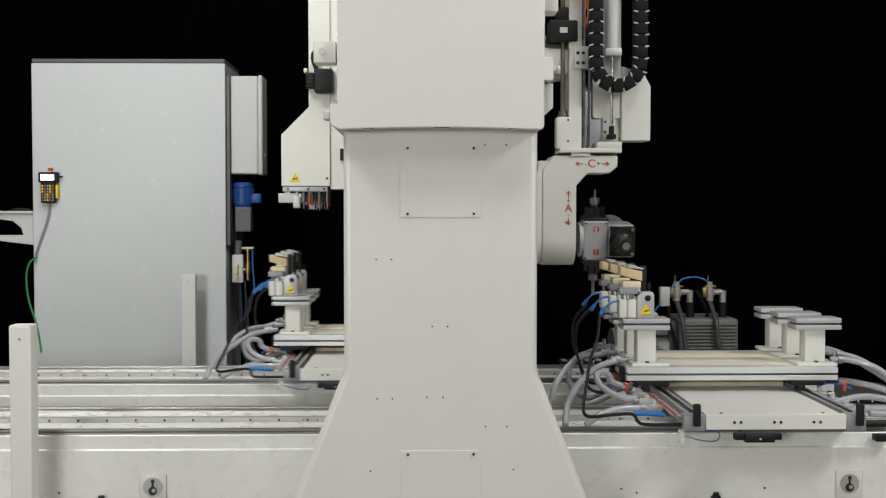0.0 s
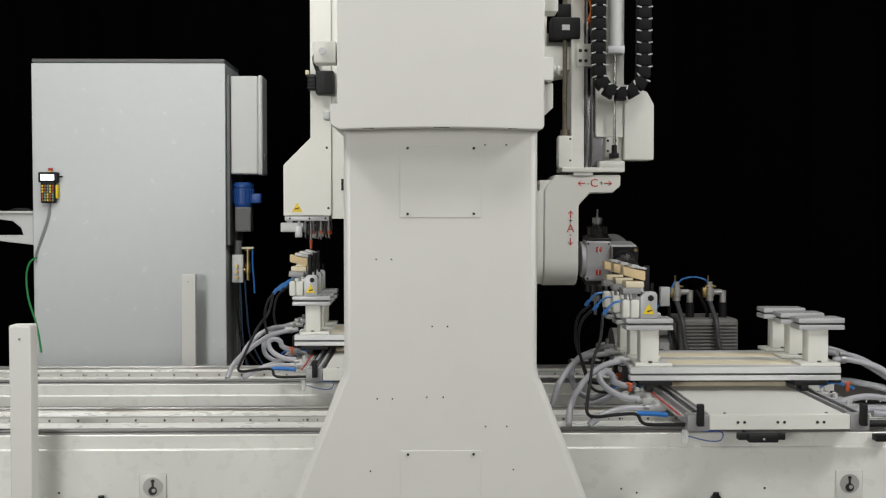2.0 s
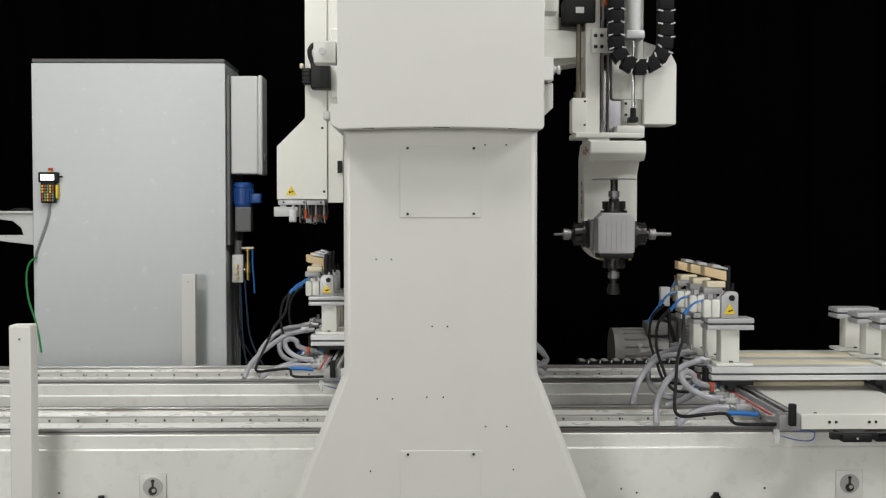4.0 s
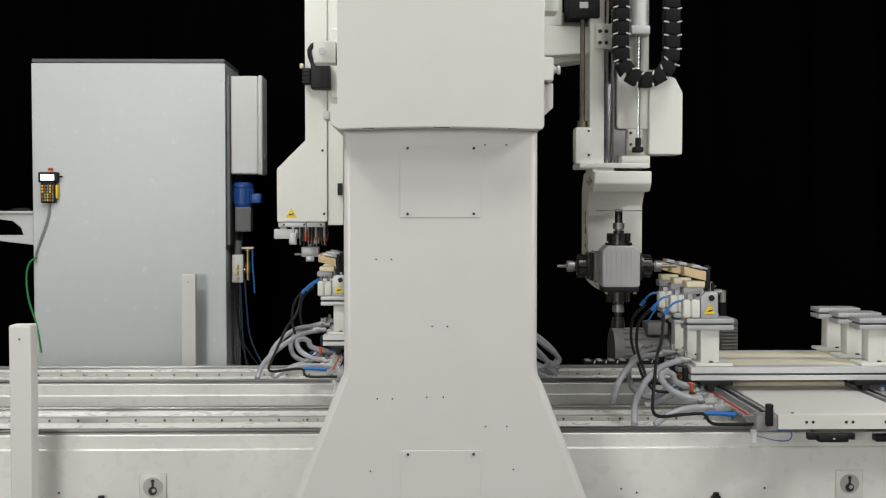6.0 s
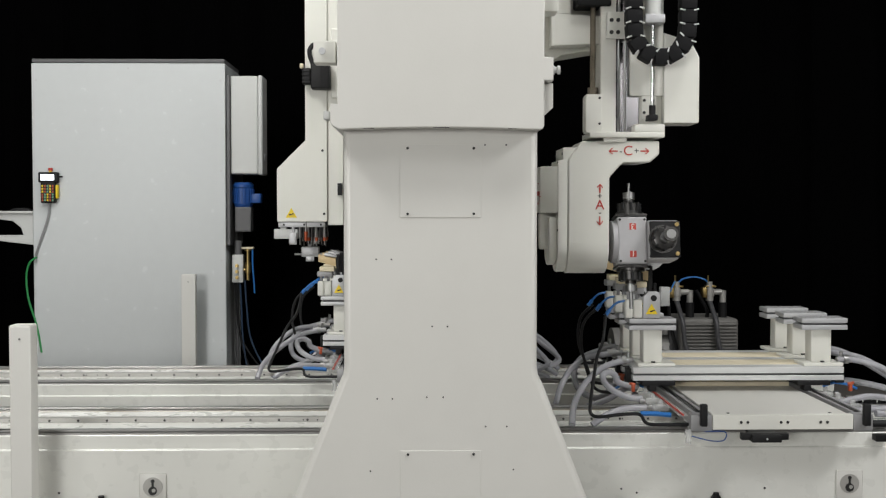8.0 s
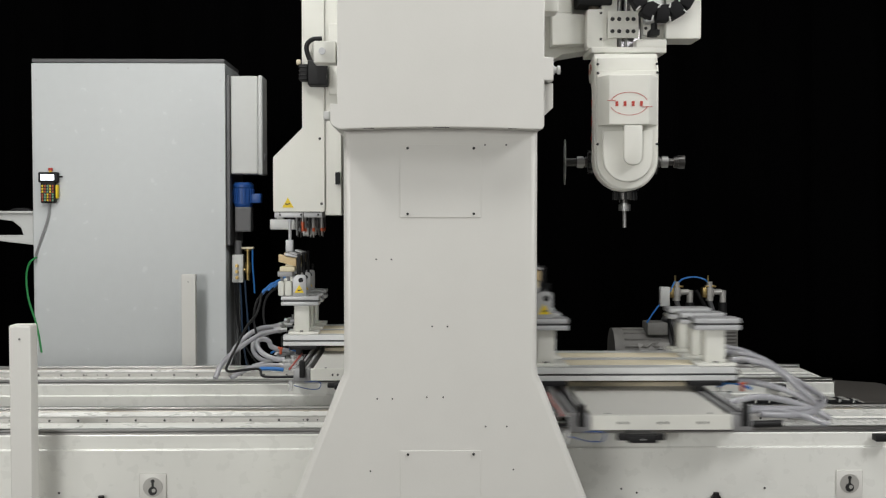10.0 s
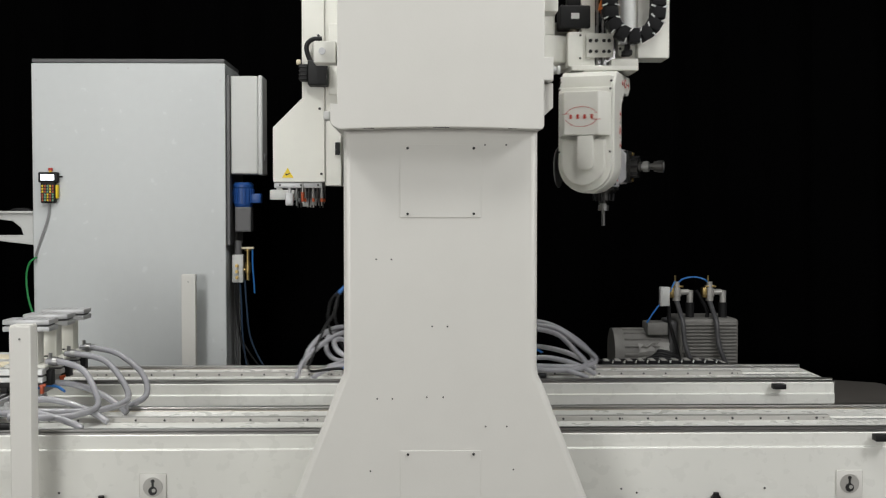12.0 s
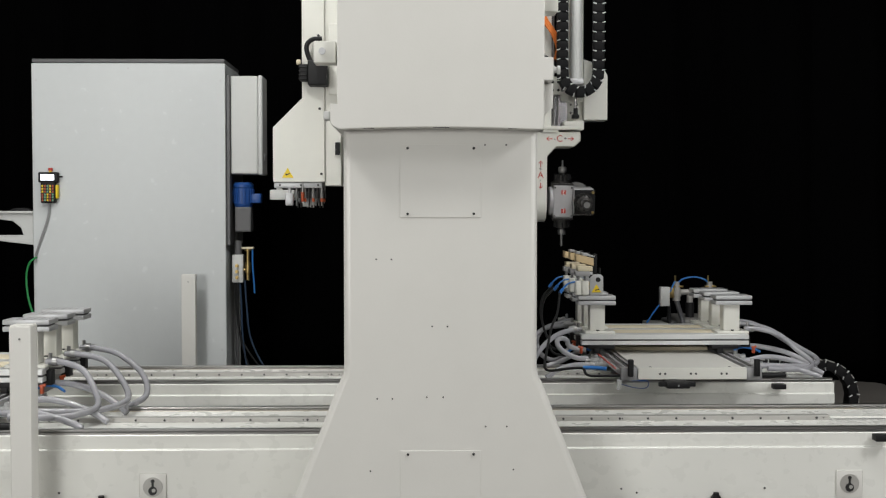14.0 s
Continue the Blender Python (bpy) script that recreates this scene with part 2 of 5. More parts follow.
def lifting_plate(bed, x):
    bm = B()
    box(bm, x - 0.05, x + 0.05, -0.006, 0.0, 0.165, 0.272, 0.004)
    p = part("lifting_plate", bm, WHITE, bed, "white plate with round lifting hook mark")
    bm = B()
    rod(bm, (x, -0.0055, 0.222), (x, -0.008, 0.222), 0.036, sides=32)
    part("round_mark", bm, RACK, p, "grey round mark")
    bm = B()
    rod(bm, (x, -0.008, 0.244), (x, -0.010, 0.244), 0.007, sides=14)
    box(bm, x - 0.004, x + 0.004, -0.010, -0.008, 0.222, 0.240)
    rod(bm, (x, -0.008, 0.208), (x, -0.0102, 0.208), 0.016, sides=20)
    part("hook_sign", bm, PRINT, p, "black crane hook sign")
    bm = B()
    rod(bm, (x + 0.004, -0.0102, 0.210), (x + 0.004, -0.0108, 0.210), 0.007, sides=16)
    part("hook_gap", bm, RACK, p)


def column():
    col = thing("machine_column", pose(0.07, 3.7, 0), "tall white enamelled machine column with flared foot", "machine column")
    W = 0.318
    prof = [(-0.59, 0.0), (-0.59, 0.02)] + [(-0.59 + 0.272 * t + 0.018 * math.sin(t * math.pi) * 0, 0.02 + 0.70 * t) for t in (0.25, 0.5, 0.75, 0.93)] + [(-W - 0.004, 0.70), (-W, 0.735), (-W, 1.56)]
    prof = prof + [(-x, z) for x, z in prof[::-1]]
    bm = B()
    prism(bm, prof, 0.0, 0.40, "y", 0.022, 4)
    body = part("body", bm, WHITE, col)
    # inspection covers
    for z0, z1 in ((1.22, 1.458), (0.22, 0.452)):
        bm = B()
        box(bm, -0.133, 0.132, -0.002, 0.01, z0, z1, 0.0008, 1)
        p = part("inspection_cover", bm, WHITE, col, "flush white inspection cover")
        for x in (-0.108, 0.108):
            for z in ((z0 + 0.012, z1 - 0.012) if z0 > 1 else (z1 - 0.012,)):
                bm = B()
                rod(bm, (x, -0.003, z), (x, -0.006, z), 0.0045, sides=12)
                part("screw", bm, PRINT, p, "black socket screw")
    # tapped holes
    bm = B()
    rod(bm, (0, 0.002, 0), (0, -0.0012, 0), 0.0028, sides=10)
    me = mesh("tapped_hole", bm, PRINT)
    for x, z in ((-0.211, 1.083), (-0.161, 1.083), (0.145, 1.457), (0.214, 1.457), (-0.028, 0.862), (0.022, 0.862), (-0.209, 0.624), (-0.159, 0.624), (-0.046, 0.629), (0.008, 0.629), (0.148, 0.531), (0.218, 0.531), (-0.232, 0.385), (0.240, 0.388)):
        share("tapped_hole", me, col, pose(x, 0, z))
    return col


def beam():
    b = thing("machine_beam", pose(0.07, 3.62, 1.5), "white enamelled overhead beam housing on the column", "machine beam")
    # front housing with a gently bowed lower edge
    low = [(-0.325 + 0.643 * i / 12, 0.002 + 0.007 * math.sin(math.pi * i / 12)) for i in range(13)]
    prof = low + [(0.326, 0.006), (0.330, 0.014), (0.330, 0.159), (0.359, 0.159), (0.359, 0.233), (0.330, 0.233), (0.330, 1.3), (-0.331, 1.3), (-0.331, 0.083), (-0.354, 0.083), (-0.354, 0.024), (-0.346, 0.012)]
    bm = B()
    prism(bm, prof, 0.0, 0.5, "y", 0.003, 2)
    part("front_housing", bm, WHITE, b)
    bm = B()
    box(bm, -0.30, 0.315, 0.49, 3.6, 0.02, 1.25, 0.01)
    part("rear_beam", bm, WHITE, b)
    for x in (-0.24, 0.0, 0.24):
        bm = B()
        zz = 0.003 + 0.007 * math.cos(math.pi * x / 0.67)
        box(bm, x - 0.026, x + 0.026, 0.002, 0.02, zz - 0.0015, zz + 0.001)
        part("slot", bm, PRINT, b, "dark slot in the lower edge")
    # guide rails on both sides
    for x, s in ((-0.30, -1), (0.315, 1)):
        for z in (0.12, 0.55):
            bm = B()
            box(bm, min(x, x + s * 0.03), max(x, x + s * 0.03), 0.52, 3.5, z, z + 0.035, 0.002)
            part("guide_rail", bm, RAILSTEEL, b, "steel guide rail")
    # front brackets
    bm = B()
    prism(bm, [(0.331, 0.046), (0.366, 0.078), (0.366, 0.157), (0.340, 0.157), (0.331, 0.142)], 0.07, 0.16, "y", 0.002)
    part("side_bracket", bm, WHITE, b)
    bm = B()
    lathe(bm, (0.358, 0.05, 0.198), (1, 0, 0), [(0, 0.015), (0.009, 0.015), (0.011, 0.010), (0.017, 0.010), (0.019, 0.014), (0.028, 0.014)], 14)
    part("stop_bolt", bm, LIGHTGREY, b, "pale threaded stop bolt")
    bm = B()
    box(bm, -0.378, -0.357, 0.03, 0.09, 0.035, 0.062, 0.004)
    part("stop_bolt", bm, LIGHTGREY, b, "pale threaded stop bolt")
    bm = B()
    box(bm, -0.408, -0.337, 0.02, 0.10, 0.215, 0.285, 0.004)
    j = part("junction_box", bm, WHITE2, b, "white junction box")
    bm = B()
    rod(bm, (-0.38, 0.021, 0.252), (-0.38, 0.014, 0.252), 0.011)
    part("cap", bm, ALU, j)
    bm = B()
    box(bm, 0.3305, 0.386, 0.10, 0.20, 0.395, 0.56, 0.004)
    part("junction_box", bm, WHITE2, b, "white junction box")
    return b


# ---- sliding work tables ----
TABLE_SIZE = 0.962


def resize(ob, k, done=None):
    """Scale the meshes under a thing and the places of its parts."""
    done = set() if done is None else done
    for c in ob.children:
        if c.data.name not in done:
            done.add(c.data.name)
            c.data.transform(Matrix.Scale(k, 4))
        c.matrix_basis.translation = c.matrix_basis.translation * k
        resize(c, k, done)


def work_table(label):
    """Local origin: middle of the front edge, at the rail's top; the front overhangs the bed."""
    s = thing("sliding_work_table", pose(0, 0, 0), label, "work table", "sliding work tables")
    P = lambda n, bm, m, l="", par=None: part(n, bm, m, par or s, l)
    bm = B()
    box(bm, -0.270, 0.262, 0.0, 0.03, 0.018, 0.074, 0.002)
    ap = P("apron", bm, WHITE2, "white front apron with bolt pairs")
    bm = B()
    rod(bm, (0, 0, 0), (0, -0.002, 0), 0.0055, sides=12)
    me = mesh("bolt", bm, PRINT)
    for x in (-0.163, -0.138, -0.012, 0.013, 0.138, 0.163):
        share("bolt", me, ap, pose(x, 0.0, 0.046))
    for x0, x1, n in ((-0.352, -0.272, -0.308), (0.264, 0.338, 0.308)):
        bm = B()
        box(bm, x0, x1, 0.002, 0.06, 0.012, 0.074, 0.003)
        e = P("end_block", bm, GREYALU, "grey aluminium end block")
        bm = B()
        box(bm, n - 0.013, n + 0.013, -0.024, 0.002, 0.034, 0.118, 0.005, 3)
        P("stop_handle", bm, BLACK, "black plastic stop", e)
    bm = B()
    box(bm, -0.262, 0.255, 0.032, 0.715, 0.050, 0.071, 0.002)
    P("deck_panel", bm, PALEPANEL, "pale composite deck panel")
    bm = B()
    box(bm, -0.262, 0.255, 0.722, 1.16, 0.052, 0.088, 0.002)
    P("rear_board", bm, WOODPANEL, "cream plywood board behind the deck")
    for x in (-0.20, 0.19):
        bm = B()
        rod(bm, (x, 0.05, 0.071), (x, 0.05, 0.074), 0.006, sides=10)
        P("deck_screw", bm, DARKSTEEL)
    for x in (-0.31, 0.30):
        bm = B()
        for dx in (-0.026, 0.012):
            box(bm, x + dx, x + dx + 0.014, 0.062, 1.18, 0.020, 0.076, 0.002)
        box(bm, x - 0.01, x + 0.01, 0.062, 1.18, 0.02, 0.06)
        P("side_rail", bm, GREYALU, "slotted aluminium side rail")
        bm = B()
        rod(bm, (x, 0.07, 0.068), (x, 1.17, 0.068), 0.008, sides=12)
        P("guide_rod", bm, DARKSTEEL)
    bm = B()
    box(bm, -0.385, -0.352, 0.05, 0.62, 0.060, 0.066, 0.001)
    P("acrylic_strip", bm, CLEAR, "clear acrylic cover strip")
    bm = B()
    box(bm, -0.378, -0.372, 0.03, 0.62, 0.066, 0.072)
    P("red_cord", bm, RED, "thin red cord")
    # carriage below
    bm = B()
    box(bm, -0.25, 0.25, 0.06, 0.70, 0.036, 0.05)
    P("carriage_plate", bm, DARKSTEEL)
    for x in (-0.17, 0.17):
        for y in (0.138, 0.634):
            bm = B()
            box(bm, x - 0.06, x + 0.06, y - 0.012, y + 0.05, 0.001, 0.05, 0.004)
            P("bearing_block", bm, DARKSTEEL)
    bm = B()
    box(bm, -0.182, -0.006, -0.075, -0.045, -0.006, 0.018, 0.003)
    box(bm, -0.142, -0.042, -0.05, 0.02, 0.006, 0.0175, 0.002)
    box(bm, -0.148, -0.038, -0.095, -0.05, -0.012, 0.016, 0.004)
    d = P("drive_block", bm, BLACK, "black drive block under the apron")
    bm = B()
    rod(bm, (-0.093, -0.094, 0.002), (-0.093, -0.097, 0.002), 0.004, sides=10)
    P("screw", bm, ALU, "", d)
    # upper frame
    for y in (0.55, 0.795, 1.04):
        bm = B()
        for z0, z1 in ((0.120, 0.141), (0.150, 0.176)):
            box(bm, -0.467, 0.433, y, y + 0.085, z0, z1, 0.002)
        cb = P("cross_beam", bm, BEAMALU, "slotted aluminium cross beam")
        # Dark filler stands in for the shade inside the profile's slot.
        bm = B()
        box(bm, -0.462, 0.428, y + 0.010, y + 0.078, 0.1405, 0.1505)
        P("slot", bm, CABDARK, "profile slot filled dark for its shade", cb)
        for x in (-0.37, 0.29):
            bm = B()
            box(bm, x - 0.06, x + 0.08, y - 0.012, y + 0.05, 0.100, 0.120, 0.002)
            box(bm, x - 0.03, x + 0.0, y - 0.012, y + 0.05, 0.076, 0.102, 0.002)
            P("beam_bracket", bm, BLACK, "black fixing bracket")
    for y in (0.637, 0.882):
        bm = B()
        box(bm, -0.34, 0.30, y, y + 0.155, 0.150, 0.177, 0.002)
        P("plywood_panel", bm, WOODPANEL, "cream plywood infill panel")
    for k, y in enumerate((0.57, 0.815, 1.06)):
        for side, xb0, xb1, xp0, xp1, xt0, xt1 in ((0, -0.442, -0.283, -0.414, -0.333, -0.480, -0.280), (1, 0.267, 0.439, 0.310, 0.398, 0.260, 0.456)):
            bm = B()
            box(bm, xb0, xb1, y, y + 0.13, 0.177, 0.191, 0.003)
            box(bm, xp0, xp1, y + 0.035, y + 0.115, 0.19, 0.332, 0.006)
            po = P("fixture_post", bm, WHITE2, "white painted steel fixture post")
            bm = B()
            rod(bm, ((xp0 + xp1) / 2, y + 0.022, 0.19), ((xp0 + xp1) / 2, y + 0.022, 0.197), 0.009, sides=12)
            part("screw", bm, DARKSTEEL, po)
            bm = B()
            box(bm, xt0, xt1, y + 0.005, y + 0.125, 0.332, 0.352, 0.002)
            box(bm, xt0, xt1, y + 0.005, y + 0.125, 0.361, 0.381, 0.002)
            pl = P("fixture_plate", bm, ALU, "grooved aluminium fixture plate")
            # Shade of the gap is put in as a dark inner block.
            bm = B()
            box(bm, xt0 + 0.012, xt1 - 0.010, y + 0.014, y + 0.116, 0.3515, 0.3615)
            part("groove", bm, CABDARK, pl, "dark filler for the shade between the plates")
            bm = B()
            for i in range(6):
                for j in range(3):
                    rod(bm, (xt0 + 0.02 + i * 0.032, y + 0.028 + j * 0.036, 0.381), (xt0 + 0.02 + i * 0.032, y + 0.028 + j * 0.036, 0.3815), 0.004, sides=8)
            part("hole_grid", bm, DARKSTEEL, pl)
    # clamp units on the first plates
    for k, y in enumerate((0.57, 0.815, 1.06)):
        X = -0.497
        bm = B()
        box(bm, X + 0.0, X + 0.034, y + 0.01, y + 0.06, 0.383, 0.462, 0.008, 3)
        box(bm, X + 0.036, X + 0.074, y + 0.01, y + 0.06, 0.383, 0.462, 0.008, 3)
        c = P("clamp_cylinder", bm, WHITE2, "pale grey pneumatic clamp cylinder")
        bm = B()
        for x in (X + 0.018, X + 0.055):
            rod(bm, (x, y + 0.035, 0.46), (x, y + 0.035, 0.49), 0.008, sides=12)
        box(bm, X - 0.0, X + 0.078, y + 0.0, y + 0.075, 0.487, 0.514, 0.002)
        part("piston", bm, GREYALU, c, "grey piston block")
        bm = B()
        prism(bm, [(X + 0.078, 0.383), (X + 0.150, 0.383), (X + 0.150, 0.47)] + arc(X + 0.132, 0.478, 0.018, 0, 90, 5) + [(X + 0.10, 0.496), (X + 0.078, 0.475)], y + 0.012, y + 0.034, "y", 0.002)
        br = P("clamp_bracket", bm, ALU, "grey aluminium bracket with a round hole")
        bm = B()
        rod(bm, (X + 0.122, y + 0.0125, 0.468), (X + 0.122, y + 0.009, 0.468), 0.013)
        part("pivot_hole", bm, BLACK, br)
        bm = B()
        prism(bm, [(X + 0.088, 0.400), (X + 0.138, 0.400), (X + 0.113, 0.444)], y + 0.0085, y + 0.012, "y")
        st = part("warning_sticker", bm, YELLOW, br, "yellow triangular warning sticker")
        bm = B()
        prism(bm, [(X + 0.107, 0.408), (X + 0.128, 0.415), (X + 0.126, 0.419), (X + 0.115, 0.417), (X + 0.104, 0.413)], y + 0.0078, y + 0.0085, "y")
        part("pictogram", bm, PRINT, st)
        bm = B()
        box(bm, X + 0.012, X + 0.090, y - 0.004, y + 0.08, 0.514, 0.540, 0.003)
        P("clamp_pad", bm, CREAM, "cream clamp pad")
        bm = B()
        prism(bm, [(X + 0.004, 0.566), (X + 0.098, 0.541), (X + 0.098, 0.583), (X + 0.004, 0.603)], y + 0.01, y + 0.085, "y", 0.003)
        P("wooden_workpiece", bm, BEECH, "pale beech workpiece held in the clamp")
        bm = B()
        prism(bm, [(X + 0.036, 0.599), (X + 0.100, 0.589), (X + 0.104, 0.596), (X + 0.075, 0.603), (X + 0.068, 0.608), (X + 0.038, 0.612)], y + 0.005, y + 0.10, "y", 0.001)
        P("clamp_arm", bm, ALU, "aluminium clamp arm")
        bm = B()
        box(bm, X + 0.099, X + 0.118, y + 0.02, y + 0.06, 0.495, 0.605, 0.003)
        rod(bm, (X + 0.135, y + 0.05, 0.49), (X + 0.135, y + 0.05, 0.53), 0.007, sides=10)
        P("clamp_lever", bm, BLACK, "black clamp lever")
        # blue fittings and black cable
        bm = B()
        tube(bm, [(X + 0.002, y + 0.03, 0.455), (X - 0.03, y + 0.02, 0.450), (X - 0.055, y + 0.015, 0.432), (X - 0.075, y + 0.01, 0.405)], 0.005, 8, 6)
        tube(bm, [(X - 0.066, y + 0.012, 0.420), (X - 0.085, y + 0.008, 0.395)], 0.009, 8, 2)
        P("air_tube", bm, BLUE, "blue pneumatic tubes")
    for k, (x0, y0, z0) in enumerate(((-0.58, 0.58, 0.405), (-0.58, 0.83, 0.405), (-0.56, 1.07, 0.40))):
        bm = B()
        if k == 0:
            pts = [(x0, y0, z0), (-0.600, 0.52, 0.300), (-0.641, 0.426, 0.235), (-0.671, 0.322, 0.157), (-0.700, 0.218, 0.076), (-0.703, 0.166, 0.049), (-0.675, 0.135, 0.044), (-0.599, 0.114, 0.056), (-0.530, 0.094, 0.061), (-0.514, 0.062, 0.038), (-0.481, 0.052, 0.029), (-0.350, 0.042, 0.031)]
        else:
            pts = [(x0, y0, z0), (x0 - 0.06, y0 - 0.02, 0.34), (x0 - 0.075, y0 - 0.05, 0.24), (x0 - 0.05, y0 - 0.08, 0.14), (x0 - 0.02, y0 - 0.12, 0.06), (x0 + 0.06, y0 - 0.14, 0.045)]
        tube(bm, pts, 0.0068, 10, 8)
        P("black_cable", bm, RUBBER, "black clamp cable")
    bm = B()
    tube(bm, [(-0.525, 0.094, 0.064), (-0.47, 0.088, 0.064), (-0.41, 0.08, 0.060)], 0.0095, 8, 6)
    P("blue_sleeve", bm, BLUE, "blue cable sleeve")
    # grey vacuum hoses, entry side
    hoses = [
        [(-0.464, 0.873, 0.200), (-0.543, 0.863, 0.191), (-0.626, 0.821, 0.184), (-0.693, 0.769, 0.148), (-0.751, 0.707, 0.082), (-0.78, 0.686, -0.004)],
        [(-0.448, 1.102, 0.200), (-0.551, 1.05, 0.180), (-0.628, 0.977, 0.158), (-0.67, 0.894, 0.113), (-0.665, 0.842, 0.052), (-0.627, 0.811, 0.017), (-0.58, 0.79, 0.008), (-0.542, 0.769, 0.032), (-0.505, 0.79, 0.069), (-0.45, 0.842, 0.10)],
        [(-0.467, 0.624, 0.199), (-0.531, 0.603, 0.191), (-0.595, 0.561, 0.175), (-0.661, 0.499, 0.138), (-0.72, 0.395, 0.092), (-0.755, 0.301, 0.047), (-0.77, 0.229, -0.006)],
        [(-0.423, 0.301, 0.046), (-0.472, 0.301, 0.049), (-0.537, 0.281, 0.051), (-0.603, 0.249, 0.042), (-0.652, 0.229, 0.022), (-0.691, 0.218, -0.004)],
        [(-0.446, 0.457, 0.06), (-0.487, 0.457, 0.061), (-0.526, 0.457, 0.072), (-0.57, 0.478, 0.094), (-0.596, 0.509, 0.121), (-0.599, 0.53, 0.148), (-0.571, 0.551, 0.157), (-0.543, 0.561, 0.143), (-0.535, 0.565, 0.119), (-0.50, 0.575, 0.100), (-0.44, 0.58, 0.09)],
        [(-0.414, 0.738, 0.058), (-0.464, 0.738, 0.058), (-0.523, 0.686, 0.035), (-0.576, 0.665, 0.014), (-0.645, 0.644, -0.004)],
    ]
    for h in hoses:
        bm = B()
        tube(bm, h, 0.0132, 12, 12, 0.03)
        P("vacuum_hose", bm, HOSE, "grey ribbed vacuum hose")
    right = [
        [(0.43, 0.62, 0.20), (0.50, 0.61, 0.198), (0.60, 0.56, 0.17), (0.67, 0.48, 0.10), (0.71, 0.37, 0.05), (0.65, 0.26, 0.034), (0.54, 0.20, 0.036), (0.42, 0.18, 0.045)],
        [(0.43, 0.87, 0.20), (0.50, 0.86, 0.198), (0.62, 0.82, 0.175), (0.73, 0.70, 0.10), (0.79, 0.53, 0.05), (0.72, 0.38, 0.034), (0.60, 0.33, 0.036), (0.42, 0.30, 0.045)],
        [(0.43, 1.10, 0.20), (0.50, 1.09, 0.198), (0.62, 1.05, 0.175), (0.75, 0.95, 0.10), (0.81, 0.78, 0.03), (0.76, 0.62, 0.0)],
        [(0.36, 0.40, 0.05), (0.48, 0.40, 0.075), (0.60, 0.38, 0.06), (0.70, 0.36, 0.025), (0.76, 0.34, -0.006)],
        [(0.36, 0.24, 0.045), (0.48, 0.24, 0.05), (0.58, 0.22, 0.036), (0.66, 0.21, 0.012), (0.70, 0.20, -0.006)],
        [(0.36, 0.66, 0.10), (0.50, 0.66, 0.10), (0.64, 0.60, 0.075), (0.74, 0.55, 0.03), (0.79, 0.53, -0.006)],
    ]
    for h in right:
        bm = B()
        tube(bm, h, 0.0132, 12, 12, 0.03)
        P("vacuum_hose", bm, HOSE, "grey ribbed vacuum hose")
    for sx, xs in ((-1, -0.455), (1, 0.425)):
        for y in (0.62, 0.87, 1.10):
            bm = B()
            lathe(bm, (xs, y, 0.20), (sx, 0, 0), [(0, 0.012), (0.03, 0.012), (0.03, 0.02), (0.05, 0.02), (0.05, 0.015), (0.07, 0.015)], 14)
            rod(bm, (xs + sx * 0.02, y, 0.2), (xs + sx * 0.02, y, 0.235), 0.008, sides=10)
            P("hose_fitting", bm, STEEL, "steel hose fitting")
            bm = B()
            box(bm, xs + sx * 0.01 - 0.02, xs + sx * 0.01 + 0.02, y - 0.02, y + 0.03, 0.10, 0.165, 0.004)
            P("valve_body", bm, BLACK, "black valve body")
        for y in (0.50, 0.76):
            bm = B()
            box(bm, xs + sx * 0.02 - 0.007, xs + sx * 0.02 + 0.007, y, y + 0.02, 0.080, 0.114, 0.003)
            rod(bm, (xs + sx * 0.01, y + 0.01, 0.110), (xs + sx * 0.035, y + 0.01, 0.116), 0.006, sides=10)
            P("valve_lever", bm, REDPLASTIC, "orange-red valve lever")
        bm = B()
        tube(bm, [(xs - sx * 0.05, 0.64, 0.08), (xs + sx * 0.0, 0.64, 0.095), (xs + sx * 0.05, 0.62, 0.09), (xs + sx * 0.085, 0.60, 0.075)], 0.006, 8, 8)
        P("air_tube", bm, BLUE, "blue pneumatic tubes")
        for q in range(3):
            y = 0.30 + q * 0.155
            bm = B()
            box(bm, min(xs - sx * 0.02, xs - sx * 0.085), max(xs - sx * 0.02, xs - sx * 0.085), y - 0.014, y + 0.014, 0.036, 0.064, 0.004)
            rod(bm, (xs - sx * 0.05, y, 0.05), (xs - sx * 0.05, y, 0.08), 0.011, sides=12)
            fit = P("clear_fitting", bm, CLEAR, "clear plastic tube fitting")
            bm = B()
            lathe(bm, (xs - sx * 0.02, y, 0.05), (sx, 0, 0), [(0, 0.010), (0.008, 0.010), (0.008, 0.0155), (0.024, 0.0155)], 12)
            P("hose_clip", bm, STEEL, "steel hose clip", fit)
    # sensor with a wire loop
    bm = B()
    rod(bm, (-0.36, 0.0, 0.012), (-0.366, -0.01, -0.03), 0.011, sides=10)
    box(bm, -0.375, -0.355, -0.012, 0.01, 0.0, 0.02, 0.003)
    P("sensor", bm, CLEAR, "clear plastic sensor")
    bm = B()
    tube(bm, [(-0.35, 0.0, -0.005), (-0.28, -0.004, -0.022), (-0.23, -0.006, -0.02), (-0.225, 0.0, 0.01), (-0.30, 0.005, 0.012)], 0.0022, 6, 8)
    P("sensor_wire", bm, BLUEPAINT, "thin blue sensor wire")
    # side black tube stops
    bm = B()
    tube(bm, [(0.34, 0.05, 0.03), (0.40, 0.05, 0.03), (0.47, 0.06, 0.03)], 0.014, 12, 4)
    P("buffer", bm, BLACK, "black rubber buffer")
    resize(s, TABLE_SIZE)
    return s


